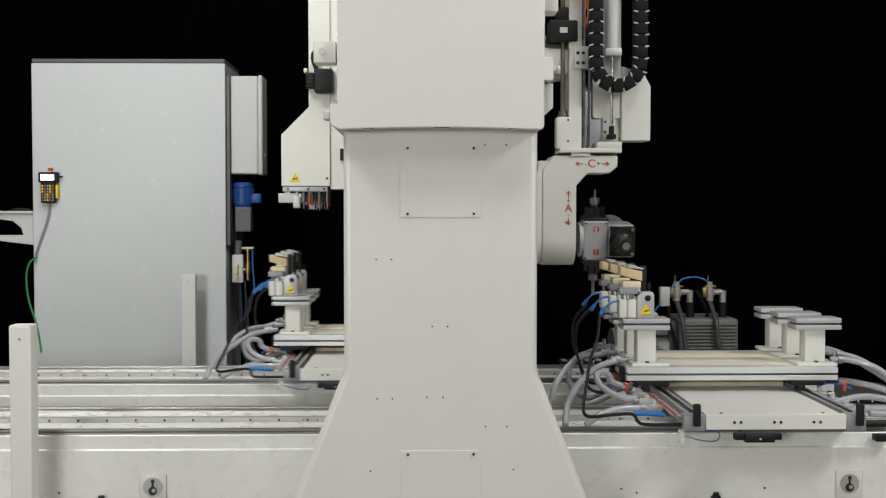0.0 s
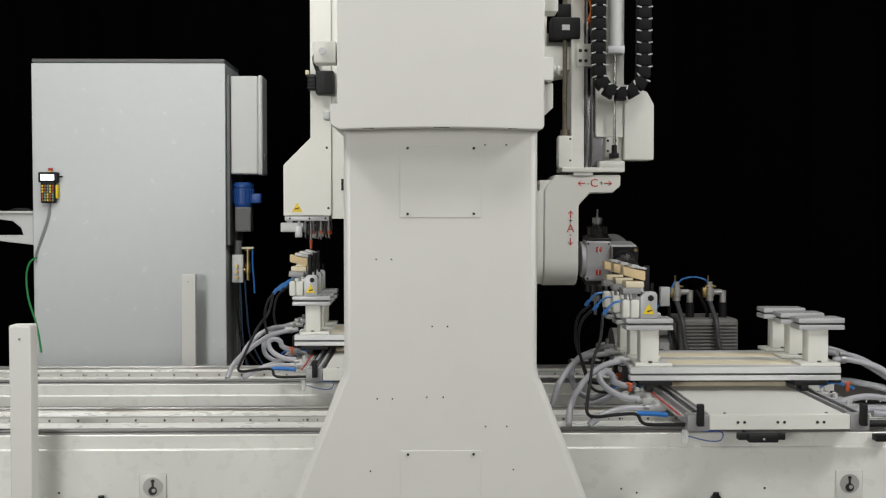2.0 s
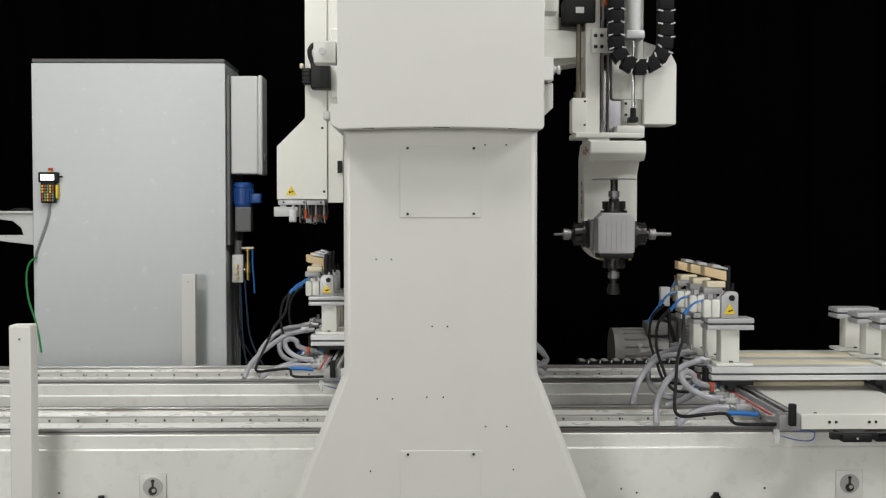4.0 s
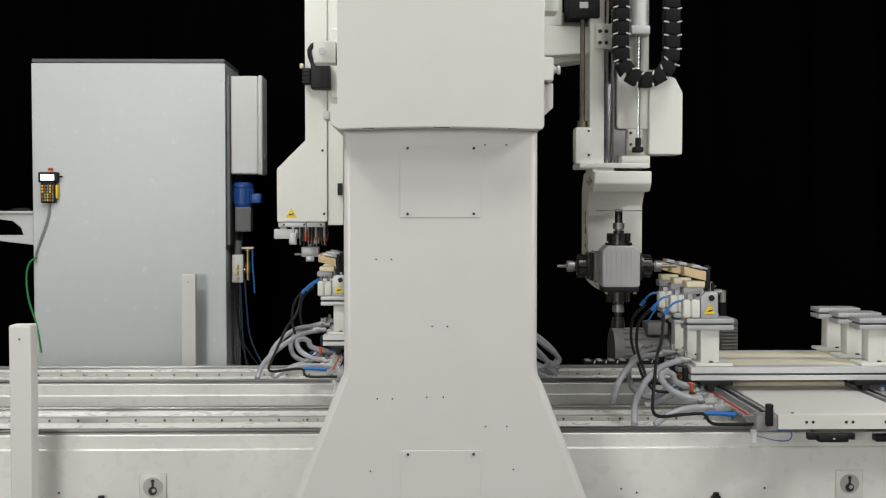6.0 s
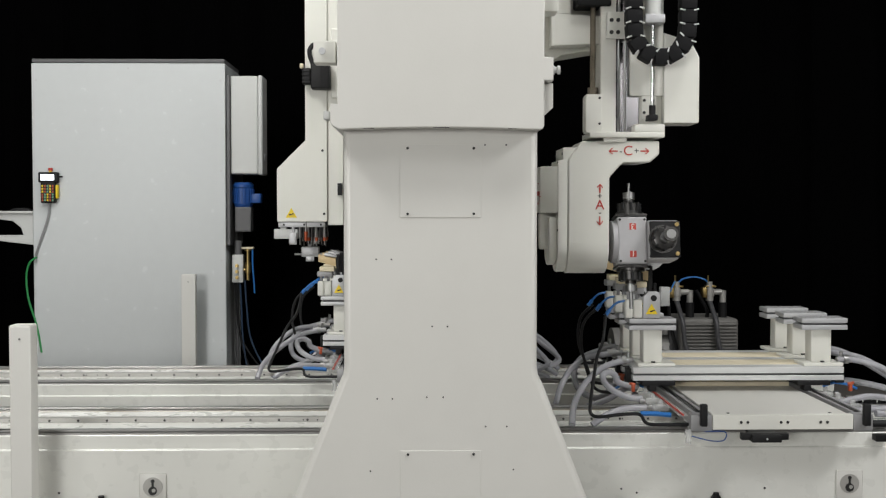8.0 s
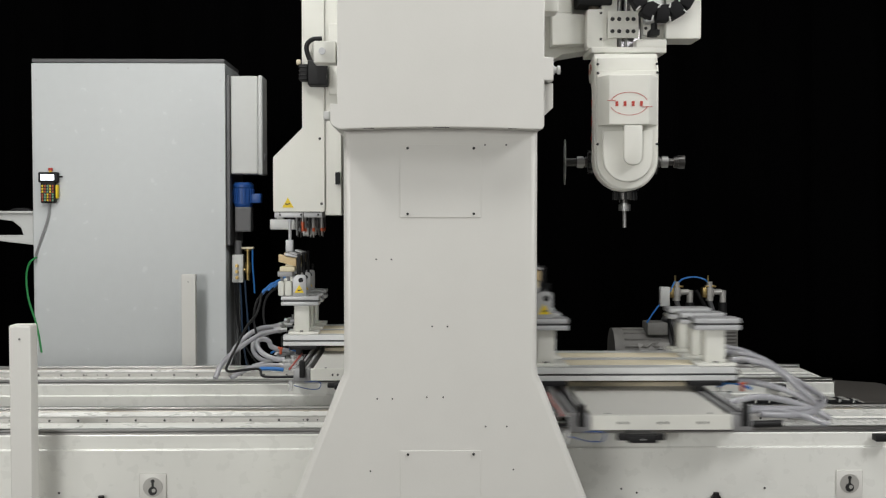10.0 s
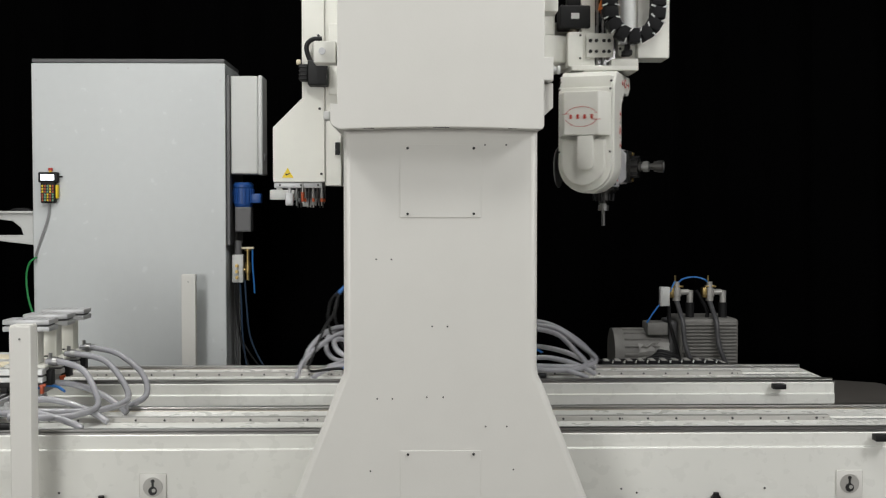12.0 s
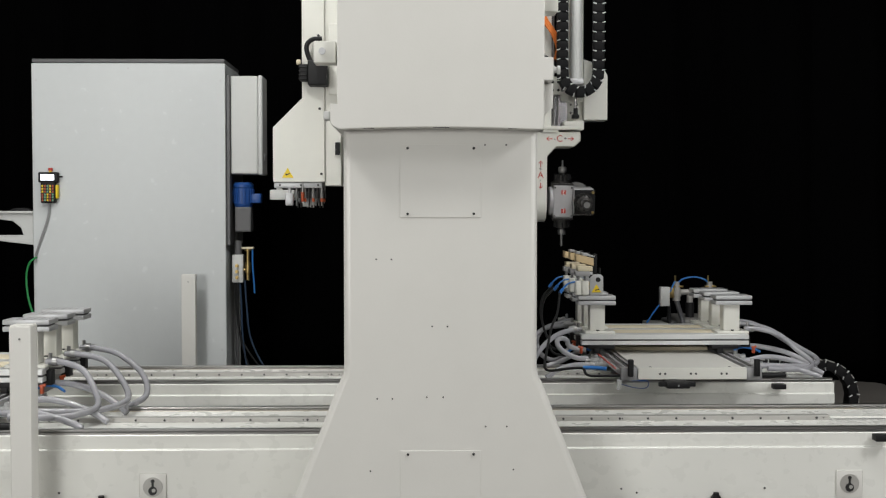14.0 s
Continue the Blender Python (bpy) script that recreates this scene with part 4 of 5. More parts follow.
# ---- boring unit on the other side ----
def boring_unit():
    """Local origin: warning sticker's height, front face, middle of the lower housing."""
    b = thing("boring_unit", pose(-0.6, 6, 1.4), "white vertical boring unit with several drill spindles", "boring unit")
    P = lambda n, bm, m, l="", par=None: part(n, bm, m, par or b, l)
    bm = B()
    prism(bm, [(-0.165, -0.022), (-0.165, 0.262), (-0.012, 0.415), (-0.012, 1.5), (0.105, 1.5), (0.105, -0.022)], 0.0, 0.25, "y", 0.004)
    P("housing", bm, WHITE2)
    bm = B()
    prism(bm, [(0.1055, -0.04), (0.19, -0.04), (0.19, 1.5), (0.1055, 1.5)], 0.02, 0.25, "y", 0.003)
    P("side_housing", bm, WHITE2)
    bm = B()
    box(bm, 0.16, 0.185, 0.0, 0.03, 0.12, 0.185)
    P("limit_switch", bm, BLACK)
    bm = B()
    prism(bm, [(-0.118, 0.0), (-0.058, 0.0), (-0.088, 0.052)], -0.002, 0.002, "y")
    st = P("warning_sticker", bm, YELLOW, "yellow triangular warning sticker")
    bm = B()
    prism(bm, [(-0.098, 0.011), (-0.074, 0.02), (-0.078, 0.025), (-0.09, 0.02), (-0.102, 0.022)], -0.0035, -0.002, "y")
    P("pictogram", bm, PRINT, "", st)
    bm = B()
    for x, z in ((0.088, 0.02), (0.075, 0.74), (0.08, 0.36)):
        rod(bm, (x, 0.0, z), (x, -0.003, z), 0.007, sides=12)
    P("screw", bm, PRINT, "black screw")
    bm = B()
    box(bm, -0.16, 0.09, 0.01, 0.24, -0.052, -0.024, 0.003)
    pl = P("spindle_plate", bm, ALU, "grey aluminium spindle plate")
    bm = B()
    for x in (-0.13, -0.02, 0.07):
        rod(bm, (x, 0.01, -0.038), (x, 0.006, -0.038), 0.006, sides=10)
    P("screw", bm, PRINT, "", pl)
    # air cylinders and drill spindles below
    bm = B()
    box(bm, -0.185, -0.055, 0.02, 0.07, -0.115, -0.062, 0.006)
    box(bm, -0.15, -0.12, 0.02, 0.06, -0.065, -0.05)
    P("angle_spindle", bm, LIGHTGREY, "pale horizontal drill spindle")
    bm = B()
    box(bm, -0.10, -0.06, -0.01, 0.0195, -0.145, -0.08, 0.005)
    rod(bm, (-0.08, -0.013, -0.125), (-0.08, -0.01, -0.125), 0.012, sides=14)
    rod(bm, (-0.08, 0.019, -0.08), (-0.08, 0.019, 0.03), 0.008, sides=12)
    side_drill = P("side_drill", bm, ALU, "aluminium angle drill that drops")
    bm = B()
    rod(bm, (-0.012, 0.012, 0.03), (-0.012, 0.012, -0.085), 0.006, sides=12)
    drill = P("drop_drill", bm, STEEL, "steel drill that drops")
    bm = B()
    lathe(bm, (-0.012, 0.012, -0.075), (0, 0, -1), [(0, 0.009), (0.02, 0.009), (0.02, 0.0075), (0.05, 0.0075)], 12)
    P("coloured_collar", bm, REDPLASTIC, "orange drill collar", drill)
    for i in range(7):
        x = -0.045 + i * 0.022
        for j in range(3):
            y = 0.03 + j * 0.07
            bm = B()
            ln = (0.075, 0.085, 0.06)[(i + j) % 3]
            lathe(bm, (x, y, -0.052), (0, 0, -1), [(0, 0.008), (0.03, 0.008), (0.03, 0.0105), (0.055, 0.0105), (0.055, 0.004), (ln + 0.02, 0.004)], 10)
            sp = P("drill_spindle", bm, DARKSTEEL if (i + j) % 2 else STEEL, "small steel drill spindle")
            if i in (2, 4, 6):
                bm = B()
                rod(bm, (x, y, -0.088), (x, y, -0.125), 0.008, sides=10)
                P("coloured_collar", bm, REDPLASTIC, "orange drill collar", sp)
    bm = B()
    box(bm, 0.012, 0.055, 0.04, 0.09, -0.145, -0.07, 0.004)
    P("clear_guard", bm, CLEAR, "clear plastic guard")
    # the middle spindle that drops
    bm = B()
    lathe(bm, (-0.0, 0.12, 0.09), (0, 0, -1), [(0, 0.012), (0.11, 0.012)], 12)
    box(bm, -0.045, 0.05, 0.09, 0.15, -0.075, -0.02, 0.005)
    box(bm, -0.02, 0.025, 0.085, 0.09, -0.10, -0.07, 0.003)
    rod(bm, (-0.085, 0.12, -0.062), (-0.045, 0.12, -0.062), 0.005, sides=8)
    rod(bm, (0.05, 0.12, -0.062), (0.07, 0.12, -0.062), 0.006, sides=8)
    drop = P("drop_spindle", bm, ALU, "aluminium horizontal drill on a drop spindle")
    drop.matrix_basis = pose(0, 0, -0.05)
    return b, drop, drill, side_drill


def boring_saddle():
    s = thing("boring_saddle", pose(-0.5, 6, 2.0), "saddle with black motor behind the beam", "machine saddle")
    bm = B()
    box(bm, 0.03, 0.22, 0.0, 0.25, -0.12, 0.25, 0.006)
    part("casting", bm, WHITE2, s)
    bm = B()
    box(bm, -0.070, 0.03, -0.10, 0.0, -0.080, 0.050, 0.008, 3)
    for i in range(5):
        box(bm, -0.02 + i * 0.008, -0.016 + i * 0.008, -0.103, -0.1, -0.07, 0.04)
    box(bm, -0.115, -0.070, -0.085, -0.015, -0.055, 0.03, 0.008, 3)
    for z in (-0.05, -0.03, -0.01, 0.01):
        box(bm, -0.118, -0.072, -0.088, -0.012, z, z + 0.008, 0.002, 1)
    mo = part("servo_motor", bm, BLACK, s, "black finned servo motor")
    bm = B()
    box(bm, -0.13, -0.11, -0.07, -0.03, 0.03, 0.055, 0.004)
    part("connector", bm, CREAM, mo, "cream connector")
    bm = B()
    tube(bm, [(-0.06, -0.05, 0.05), (-0.075, -0.05, 0.09), (-0.078, -0.05, 0.13), (-0.05, -0.045, 0.16), (0.0, -0.04, 0.165)], 0.012, 10, 8, 0.12)
    part("conduit", bm, BLACK, mo, "ribbed black conduit")
    return s


# ---- rear: cabinet, posts, pump ----
def cabinet():
    c = thing("control_cabinet", pose(-1.935, 7.6, 0), "large grey textured steel control cabinet", "control cabinet")
    P = lambda n, bm, m, l="", par=None: part(n, bm, m, par or c, l)
    bm = B()
    box(bm, -0.642, 0.640, 0.0, 0.6, 0.10, 2.215, 0.006)
    P("body", bm, CABINET)
    bm = B()
    box(bm, -0.640, 0.638, 0.006, 0.6, 2.218, 2.245, 0.008)
    P("top_cap", bm, CABDARK, "dark grey top cap")
    bm = B()
    box(bm, -0.62, 0.62, 0.02, 0.58, 0.0, 0.10)
    P("plinth", bm, CABDARK)
    bm = B()
    rod(bm, (0, 0, 0), (0, -0.004, 0), 0.007, sides=12)
    me = mesh("rivet", bm, ALU)
    for x in (-0.61, 0.61):
        for z in (0.3, 0.9, 1.5, 2.1):
            share("rivet", me, c, pose(x, 0, z))
    share("rivet", me, c, pose(0.0, 0, 2.18))
    # side control box with a raised door
    bm = B()
    box(bm, 0.665, 0.848, 0.06, 0.28, 1.48, 2.14, 0.012, 3)
    sb = P("side_box", bm, LIGHTGREY, "pale grey wall box on the cabinet's side")
    bm = B()
    box(bm, 0.8485, 0.880, 0.055, 0.29, 1.475, 2.145, 0.012, 3)
    P("door", bm, LIGHTGREY, "", sb)
    bm = B()
    box(bm, 0.880, 0.888, 0.12, 0.16, 1.57, 1.62, 0.003)
    P("latch", bm, ALU, "", sb)
    bm = B()
    box(bm, 0.642, 0.6645, 0.03, 0.58, 1.0, 2.14, 0.004)
    P("side_plate", bm, CABDARK)
    return c


def pendant():
    p = thing("hand_pendant", pose(-2.46, 7.597, 1.385), "black hand-held control pendant with lit display and coloured keys", "control pendant")
    bm = B()
    box(bm, -0.065, 0.065, -0.045, 0.0, 0.035, 0.105, 0.008, 3)
    box(bm, -0.05, 0.045, -0.045, 0.0, -0.10, 0.04, 0.008, 3)
    part("housing", bm, BLACK, p)
    bm = B()
    box(bm, -0.048, 0.042, -0.047, -0.045, 0.050, 0.090)
    part("display", bm, SCREEN, p, "lit white display")
    for mat, k0 in ((REDPLASTIC, 0), (YELLOW, 1), (TEAL, 2)):
        bm = B()
        for i in range(5):
            for j in range(6):
                if (i * 2 + j * 3 + (j > 2)) % 3 == k0:
                    box(bm, -0.042 + i * 0.017, -0.031 + i * 0.017, -0.049, -0.045, -0.088 + j * 0.019, -0.075 + j * 0.019, 0.001, 1)
        part("keys", bm, mat, p, "coloured keys")
    bm = B()
    box(bm, 0.047, 0.062, -0.04, -0.005, -0.07, 0.02, 0.004)
    part("enable_switch", bm, YELLOW, p, "yellow side switch")
    bm = B()
    lathe(bm, (0.01, -0.022, 0.105), (0, 0, 1), [(0, 0.01), (0.01, 0.01)], 14)
    part("stop_collar", bm, YELLOW, p)
    bm = B()
    lathe(bm, (0.01, -0.022, 0.115), (0, 0, 1), [(0, 0.016), (0.018, 0.014)], 14)
    part("stop_button", bm, RED, p, "red emergency stop button")
    bm = B()
    rod(bm, (0.065, -0.022, 0.075), (0.09, -0.022, 0.075), 0.006, sides=10)
    part("selector", bm, BLACK, p)
    bm = B()
    tube(bm, [(-0.005, -0.022, -0.10), (-0.01, -0.022, -0.19), (-0.06, -0.02, -0.34), (-0.095, -0.012, -0.44), (-0.10, -0.012, -0.50)], 0.0055, 8, 8)
    part("cable", bm, GREYALU, p, "thin grey pendant cable")
    bm = B()
    tube(bm, [(-0.09, -0.012, -0.46), (-0.14, -0.01, -0.50), (-0.165, 0.0, -0.60), (-0.15, 0.0, -0.75), (-0.10, 0.0, -0.92), (-0.07, 0.0, -1.1)], 0.007, 8, 8)
    part("green_cable", bm, GREEN, p, "green earth cable")
    return p


def console():
    c = thing("console_arm", pose(-2.58, 7.6, 1.12), "white bracket arm with a small shelf on the cabinet", "console arm")
    bm = B()
    prism(bm, [(0.0, -0.115), (0.0, 0.095), (-0.26, 0.095), (-0.26, 0.06), (-0.14, 0.045), (-0.085, 0.0), (-0.07, -0.05), (-0.26, -0.05), (-0.26, -0.085)], 0.02, 0.10, "y", 0.005)
    part("bracket", bm, LIGHTGREY, c)
    bm = B()
    prism(bm, [(-0.02, 0.112)] + [(-0.09 - 0.07 * math.cos(math.pi * i / 8) * -1, 0.112 + 0.022 * math.sin(math.pi * i / 8)) for i in range(9)], 0.02, 0.09, "y", 0.003)
    part("mouse", bm, BLACK, c, "black computer mouse")
    bm = B()
    box(bm, -0.26, 0.0, 0.0, 0.25, 0.095, 0.112, 0.004)
    part("shelf", bm, LIGHTGREY, c)
    bm = B()
    box(bm, -0.015, -0.002, 0.1, 0.3, 0.4, 0.75, 0.003)
    part("side_handle", bm, CABDARK, c)
    return c


def side_post(x, y, top, w, d):
    p = thing("guard_post", pose(x, y, 0), "white square steel guard post on the floor", "post", "guard posts")
    bm = B()
    box(bm, -w / 2, w / 2, 0, d, 0.0, top, 0.004)
    part("tube", bm, WHITE, p)
    bm = B()
    box(bm, -w / 2 + 0.003, w / 2 - 0.003, 0.003, d - 0.003, top - 0.002, top + 0.004, 0.002)
    part("cap", bm, WHITE, p)
    bm = B()
    box(bm, -w / 2 - 0.04, w / 2 + 0.04, -0.04, d + 0.04, 0, 0.012, 0.002)
    part("foot_plate", bm, WHITE, p)
    bm = B()
    rod(bm, (0, 0, top - 0.045), (0, -0.002, top - 0.045), 0.0035, sides=10)
    part("hole", bm, PRINT, p)
    return p


def air_unit():
    a = thing("air_service_unit", pose(-1.15, 7.75, 0), "pneumatic service unit with a blue motor and filters", "air unit")
    bm = B()
    lathe(bm, (-0.05, 0, 1.26), (0, 0, 1), [(0, 0.06), (0.02, 0.068), (0.125, 0.068), (0.15, 0.056), (0.165, 0.03)], 24)
    box(bm, 0.01, 0.075, -0.05, 0.03, 1.285, 1.35, 0.008)
    mo = part("motor", bm, BLUEPAINT, a, "blue ribbed electric motor")
    bm = B()
    box(bm, -0.002, 0.002, -0.074, -0.066, 1.285, 1.385, 0.001, 1)
    me = mesh("cooling_rib", bm, BLUEPAINT)
    for i in range(20):
        share("cooling_rib", me, mo, pose(-0.05, 0, 0, 0, 0, i * 18))
    bm = B()
    lathe(bm, (-0.05, 0, 1.392), (0, 0, 1), [(0, 0.072), (0.018, 0.072), (0.034, 0.058)], 24)
    part("fan_cowl", bm, BLUEPAINT, mo)
    bm = B()
    box(bm, -0.10, 0.01, -0.06, 0.06, 1.09, 1.26, 0.01)
    part("pump_block", bm, CABDARK, a)
    bm = B()
    box(bm, -0.125, -0.05, -0.04, 0.03, 0.745, 0.935, 0.005)
    f = part("filter_block", bm, LIGHTGREY, a, "pale filter regulator block")
    bm = B()
    for z in (0.78, 0.82, 0.86):
        lathe(bm, (-0.09, -0.04, z), (0, -1, 0), [(0, 0.012), (0.014, 0.012), (0.014, 0.008), (0.028, 0.008)], 12)
    part("fitting", bm, BRASS, f, "small brass push-in fittings")
    bm = B()
    lathe(bm, (-0.02, -0.01, 0.76), (0, 0, 1), [(0, 0.014), (0.05, 0.014), (0.05, 0.021), (0.12, 0.021), (0.12, 0.013), (0.20, 0.013), (0.20, 0.024), (0.215, 0.024)], 16)
    rod(bm, (-0.05, -0.01, 0.83), (-0.02, -0.01, 0.83), 0.012)
    part("valve", bm, BRASS, a, "dull brass valve")
    bm = B()
    box(bm, -0.06, 0.02, -0.035, 0.02, 0.972, 0.986, 0.004)
    part("valve_lever", bm, CREAM, a)
    bm = B()
    rod(bm, (-0.085, -0.01, 0.935), (-0.085, -0.01, 1.03), 0.026)
    part("gauge", bm, CABDARK, a)
    bm = B()
    tube(bm, [(0.012, -0.02, 0.97), (0.014, -0.025, 0.85), (0.022, -0.02, 0.74), (0.024, -0.02, 0.67)], 0.0055, 8, 6)
    part("air_tube", bm, BLUE, a, "blue air tube")
    for q, (dx, mt, nm) in enumerate(((-0.075, DARKTUBE, "dark_blue_tube"), (-0.10, RUBBER, "black_hose"), (-0.04, DARKTUBE, "dark_blue_tube"), (-0.11, RUBBER, "black_hose"))):
        bm = B()
        tube(bm, [(dx, -0.02, 0.76), (dx + 0.01, -0.025, 0.6), (dx + 0.02 + 0.01 * q, -0.02, 0.35), (dx + 0.06 + 0.05 * q, -0.02, 0.12), (dx + 0.14 + 0.08 * q, -0.02, 0.02)], 0.006, 8, 8)
        part(nm, bm, mt, a)
    bm = B()
    box(bm, -0.12, -0.10, 0.06, 0.09, 0.0, 1.4)
    part("stand", bm, CABDARK, a)
    return a


def vacuum_pump():
    v = thing("vacuum_pump", pose(1.625, 7.0, 0), "dusty grey finned vacuum pump with hoses and valves", "vacuum pump")
    P = lambda n, bm, m, l="", par=None: part(n, bm, m, par or v, l)
    bm = B()
    box(bm, 0.0, 0.37, 0.0, 0.40, 0.06, 0.56, 0.02, 3)
    P("housing", bm, PUMPGREY)
    bm = B()
    box(bm, 0, 0.335, -0.014, 0, -0.0045, 0.0045, 0.0015, 1)
    me = mesh("cooling_fin", bm, PUMPGREY)
    for i in range(22):
        share("cooling_fin", me, v, pose(0.02, 0, 0.08 + i * 0.0212))
    bm = B()
    rod(bm, (-0.385, 0.2, 0.33), (-0.05, 0.2, 0.33), 0.145, sides=36)
    rod(bm, (-0.395, 0.2, 0.33), (-0.34, 0.2, 0.33), 0.155, sides=36)
    mo = P("motor", bm, PUMPGREY, "grey finned electric motor")
    bm = B()
    rod(bm, (-0.33, 0, 0), (-0.10, 0, 0), 0.008, sides=6)
    me = mesh("cooling_rib", bm, PUMPGREY)
    for i in range(18):
        a = i * math.pi / 9
        share("cooling_rib", me, mo, pose(0, 0.2 + 0.148 * math.cos(a), 0.33 + 0.148 * math.sin(a)))
    bm = B()
    box(bm, -0.19, -0.06, 0.06, 0.24, 0.45, 0.53, 0.01)
    P("terminal_box", bm, PUMPGREY, "", mo)
    bm = B()
    rng = random.Random(5)
    grid = [[bm.verts.new((-0.25 + i * 0.028 + rng.uniform(-0.008, 0.008), 0.035 + rng.uniform(-0.028, 0.028), 0.25 + k * 0.026 + rng.uniform(-0.008, 0.008) - 0.002 * abs(i - 4))) for k in range(7)] for i in range(8)]
    for i in range(7):
        for k in range(6):
            bm.faces.new((grid[i][k], grid[i + 1][k], grid[i + 1][k + 1]))
            bm.faces.new((grid[i][k], grid[i + 1][k + 1], grid[i][k + 1]))
    P("wrapping_film", bm, FILM, "crumpled clear film", mo)
    bm = B()
    box(bm, -0.05, 0.0, 0.06, 0.34, 0.08, 0.54, 0.015)
    P("coupling_cover", bm, CABDARK)
    for x in (0.005, 0.215):
        bm = B()
        lathe(bm, (x, 0.12, 0.665), (0, 0, 1), [(0, 0.025), (0.03, 0.025), (0.03, 0.03), (0.075, 0.03), (0.075, 0.022), (0.1, 0.022), (0.1, 0.018), (0.12, 0.018)], 16)
        rod(bm, (x + 0.0, 0.12, 0.72), (x + 0.075, 0.12, 0.72), 0.018)
        rod(bm, (x + 0.085, 0.12, 0.655), (x + 0.085, 0.12, 0.73), 0.02)
        va = P("valve", bm, RACK, "steel suction valve")
        bm = B()
        box(bm, x - 0.05, x - 0.022, 0.09, 0.15, 0.685, 0.75, 0.004)
        box(bm, x - 0.03, x + 0.04, 0.1, 0.14, 0.75, 0.762, 0.003)
        rod(bm, (x - 0.01, 0.12, 0.765), (x - 0.01, 0.12, 0.825), 0.006, sides=8)
        P("brass_body", bm, BRASS, "brass valve body", va)
        bm = B()
        rod(bm, (x + 0.085, 0.12, 0.56), (x + 0.085, 0.12, 0.655), 0.027)
        P("silencer", bm, BLACK, "black silencer", va)
        bm = B()
        tube(bm, [(x, 0.12, 0.665), (x + 0.004, 0.04, 0.60), (x + 0.006, -0.035, 0.54), (x + 0.012, -0.05, 0.44), (x + 0.030, -0.06, 0.36), (x + 0.07, -0.06, 0.27), (x + 0.15, -0.05, 0.1)], 0.0145, 12, 14, 0.10)
        P("suction_hose", bm, DARKHOSE, "dark grey ribbed suction hose", va)
    bm = B()
    tube(bm, [(0.005, 0.12, 0.765), (0.04, 0.12, 0.80), (0.11, 0.12, 0.815), (0.18, 0.12, 0.80), (0.215, 0.12, 0.765)], 0.0055, 8, 10)
    tube(bm, [(-0.01, 0.10, 0.79), (-0.06, 0.08, 0.70), (-0.13, 0.08, 0.62), (-0.19, 0.08, 0.53)], 0.005, 8, 8)
    P("air_tube", bm, BLUE, "blue air tube")
    bm = B()
    box(bm, -0.11, -0.05, 0.06, 0.11, 0.635, 0.755, 0.004)
    P("switch_box", bm, LIGHTGREY, "pale switch box")
    bm = B()
    rod(bm, (-0.05, 0.085, 0.55), (-0.05, 0.085, 0.65), 0.012)
    tube(bm, [(-0.05, 0.085, 0.56), (-0.03, 0.05, 0.45), (0.0, 0.0, 0.3), (0.02, -0.03, 0.1)], 0.012, 8, 8)
    tube(bm, [(0.13, 0.12, 0.73), (0.16, 0.12, 0.68), (0.20, 0.12, 0.60), (0.20, 0.12, 0.56)], 0.012, 8, 8)
    P("power_cable", bm, RUBBER, "black power cable")
    for k in range(4):
        bm = B()
        tube(bm, [(-0.34 + 0.03 * k, -0.10, 0.40 - 0.12), (-0.26 + 0.03 * k, -0.11, 0.31 + 0.012 * k), (-0.15, -0.12, 0.335 + 0.014 * k), (-0.05, -0.11, 0.31 + 0.012 * k), (0.0, -0.10, 0.27), (0.02, -0.08, 0.1), (0.02, -0.06, 0.01)], 0.010, 8, 8)
        P("coiled_cable", bm, RUBBER, "black cable coiled at the pump")
    bm = B()
    box(bm, -0.38, 0.36, 0.03, 0.37, 0.0, 0.07, 0.01)
    P("base_frame", bm, CABDARK)
    return v


floor_and_walls()
front_bed = machine_bed(4.165, 2.35, "ivory painted machine bed with two steel rails and rack")
lifting_plate(front_bed, -0.984)
lifting_plate(front_bed, 1.607)
for fx in (1.103, -1.171):
    bm = B()
    lathe(bm, (fx, 0.003, 0.170), (0, -1, 0), [(0, 0.012), (0.012, 0.012), (0.012, 0.018), (0.03, 0.018)], 16)
    rod(bm, (fx, -0.018, 0.17), (fx, -0.018, 0.193), 0.011, sides=12)
    part("levelling_knob", bm, BLACK, front_bed, "black levelling knob")
bm = B()
rod(bm, (0, 0.002, 0), (0, -0.0025, 0), 0.004, sides=10)
hole = mesh("tapped_hole", bm, PRINT)
for fx, fz in ((0.752, 0.205), (0.81, 0.19), (1.29, 0.205), (-1.33, 0.2)):
    share("tapped_hole", hole, front_bed, pose(fx, 0.0015, fz))
rear_bed = machine_bed(5.376, 2.0, "ivory painted rear machine bed with two steel rails")
column()
beam()
front_table = work_table("white sliding work table with clamps, beech workpieces and grey hoses")
rear_table = copy_thing(front_table, pose(1.25, 5.243, 0.432))
tagged(rear_table, "white sliding work table on the rear bed with clamps and hoses")
front_table.matrix_basis = pose(1.296, 4.04, 0.432)
head_saddle = saddle()
head_ram = ram()
cylinder = balance_cylinder()
loop = [(-0.017, -0.15, 1.1), (-0.017, -0.15, 0.102)] + [(0.087 - 0.104 * math.cos(a), -0.15, 0.102 - 0.104 * math.sin(a)) for a in [math.pi * i / 14 for i in range(1, 14)]] + [(0.191, -0.15, 0.102), (0.191, -0.15, 1.1)]
hanging_chain = energy_chain("hanging_cable_chain", "black plastic cable chain hanging in a loop beside the ram", loop, 0.07, 0.054, 0.062)
lying = [(-0.70, 0, 0.380), (-0.25, 0, 0.384), (-0.10, 0, 0.382)] + [(-0.10 + 0.178 * math.sin(a), 0, 0.204 + 0.178 * math.cos(a)) for a in [math.pi * i / 16 for i in range(1, 17)]] + [(-0.70, 0, 0.026)]
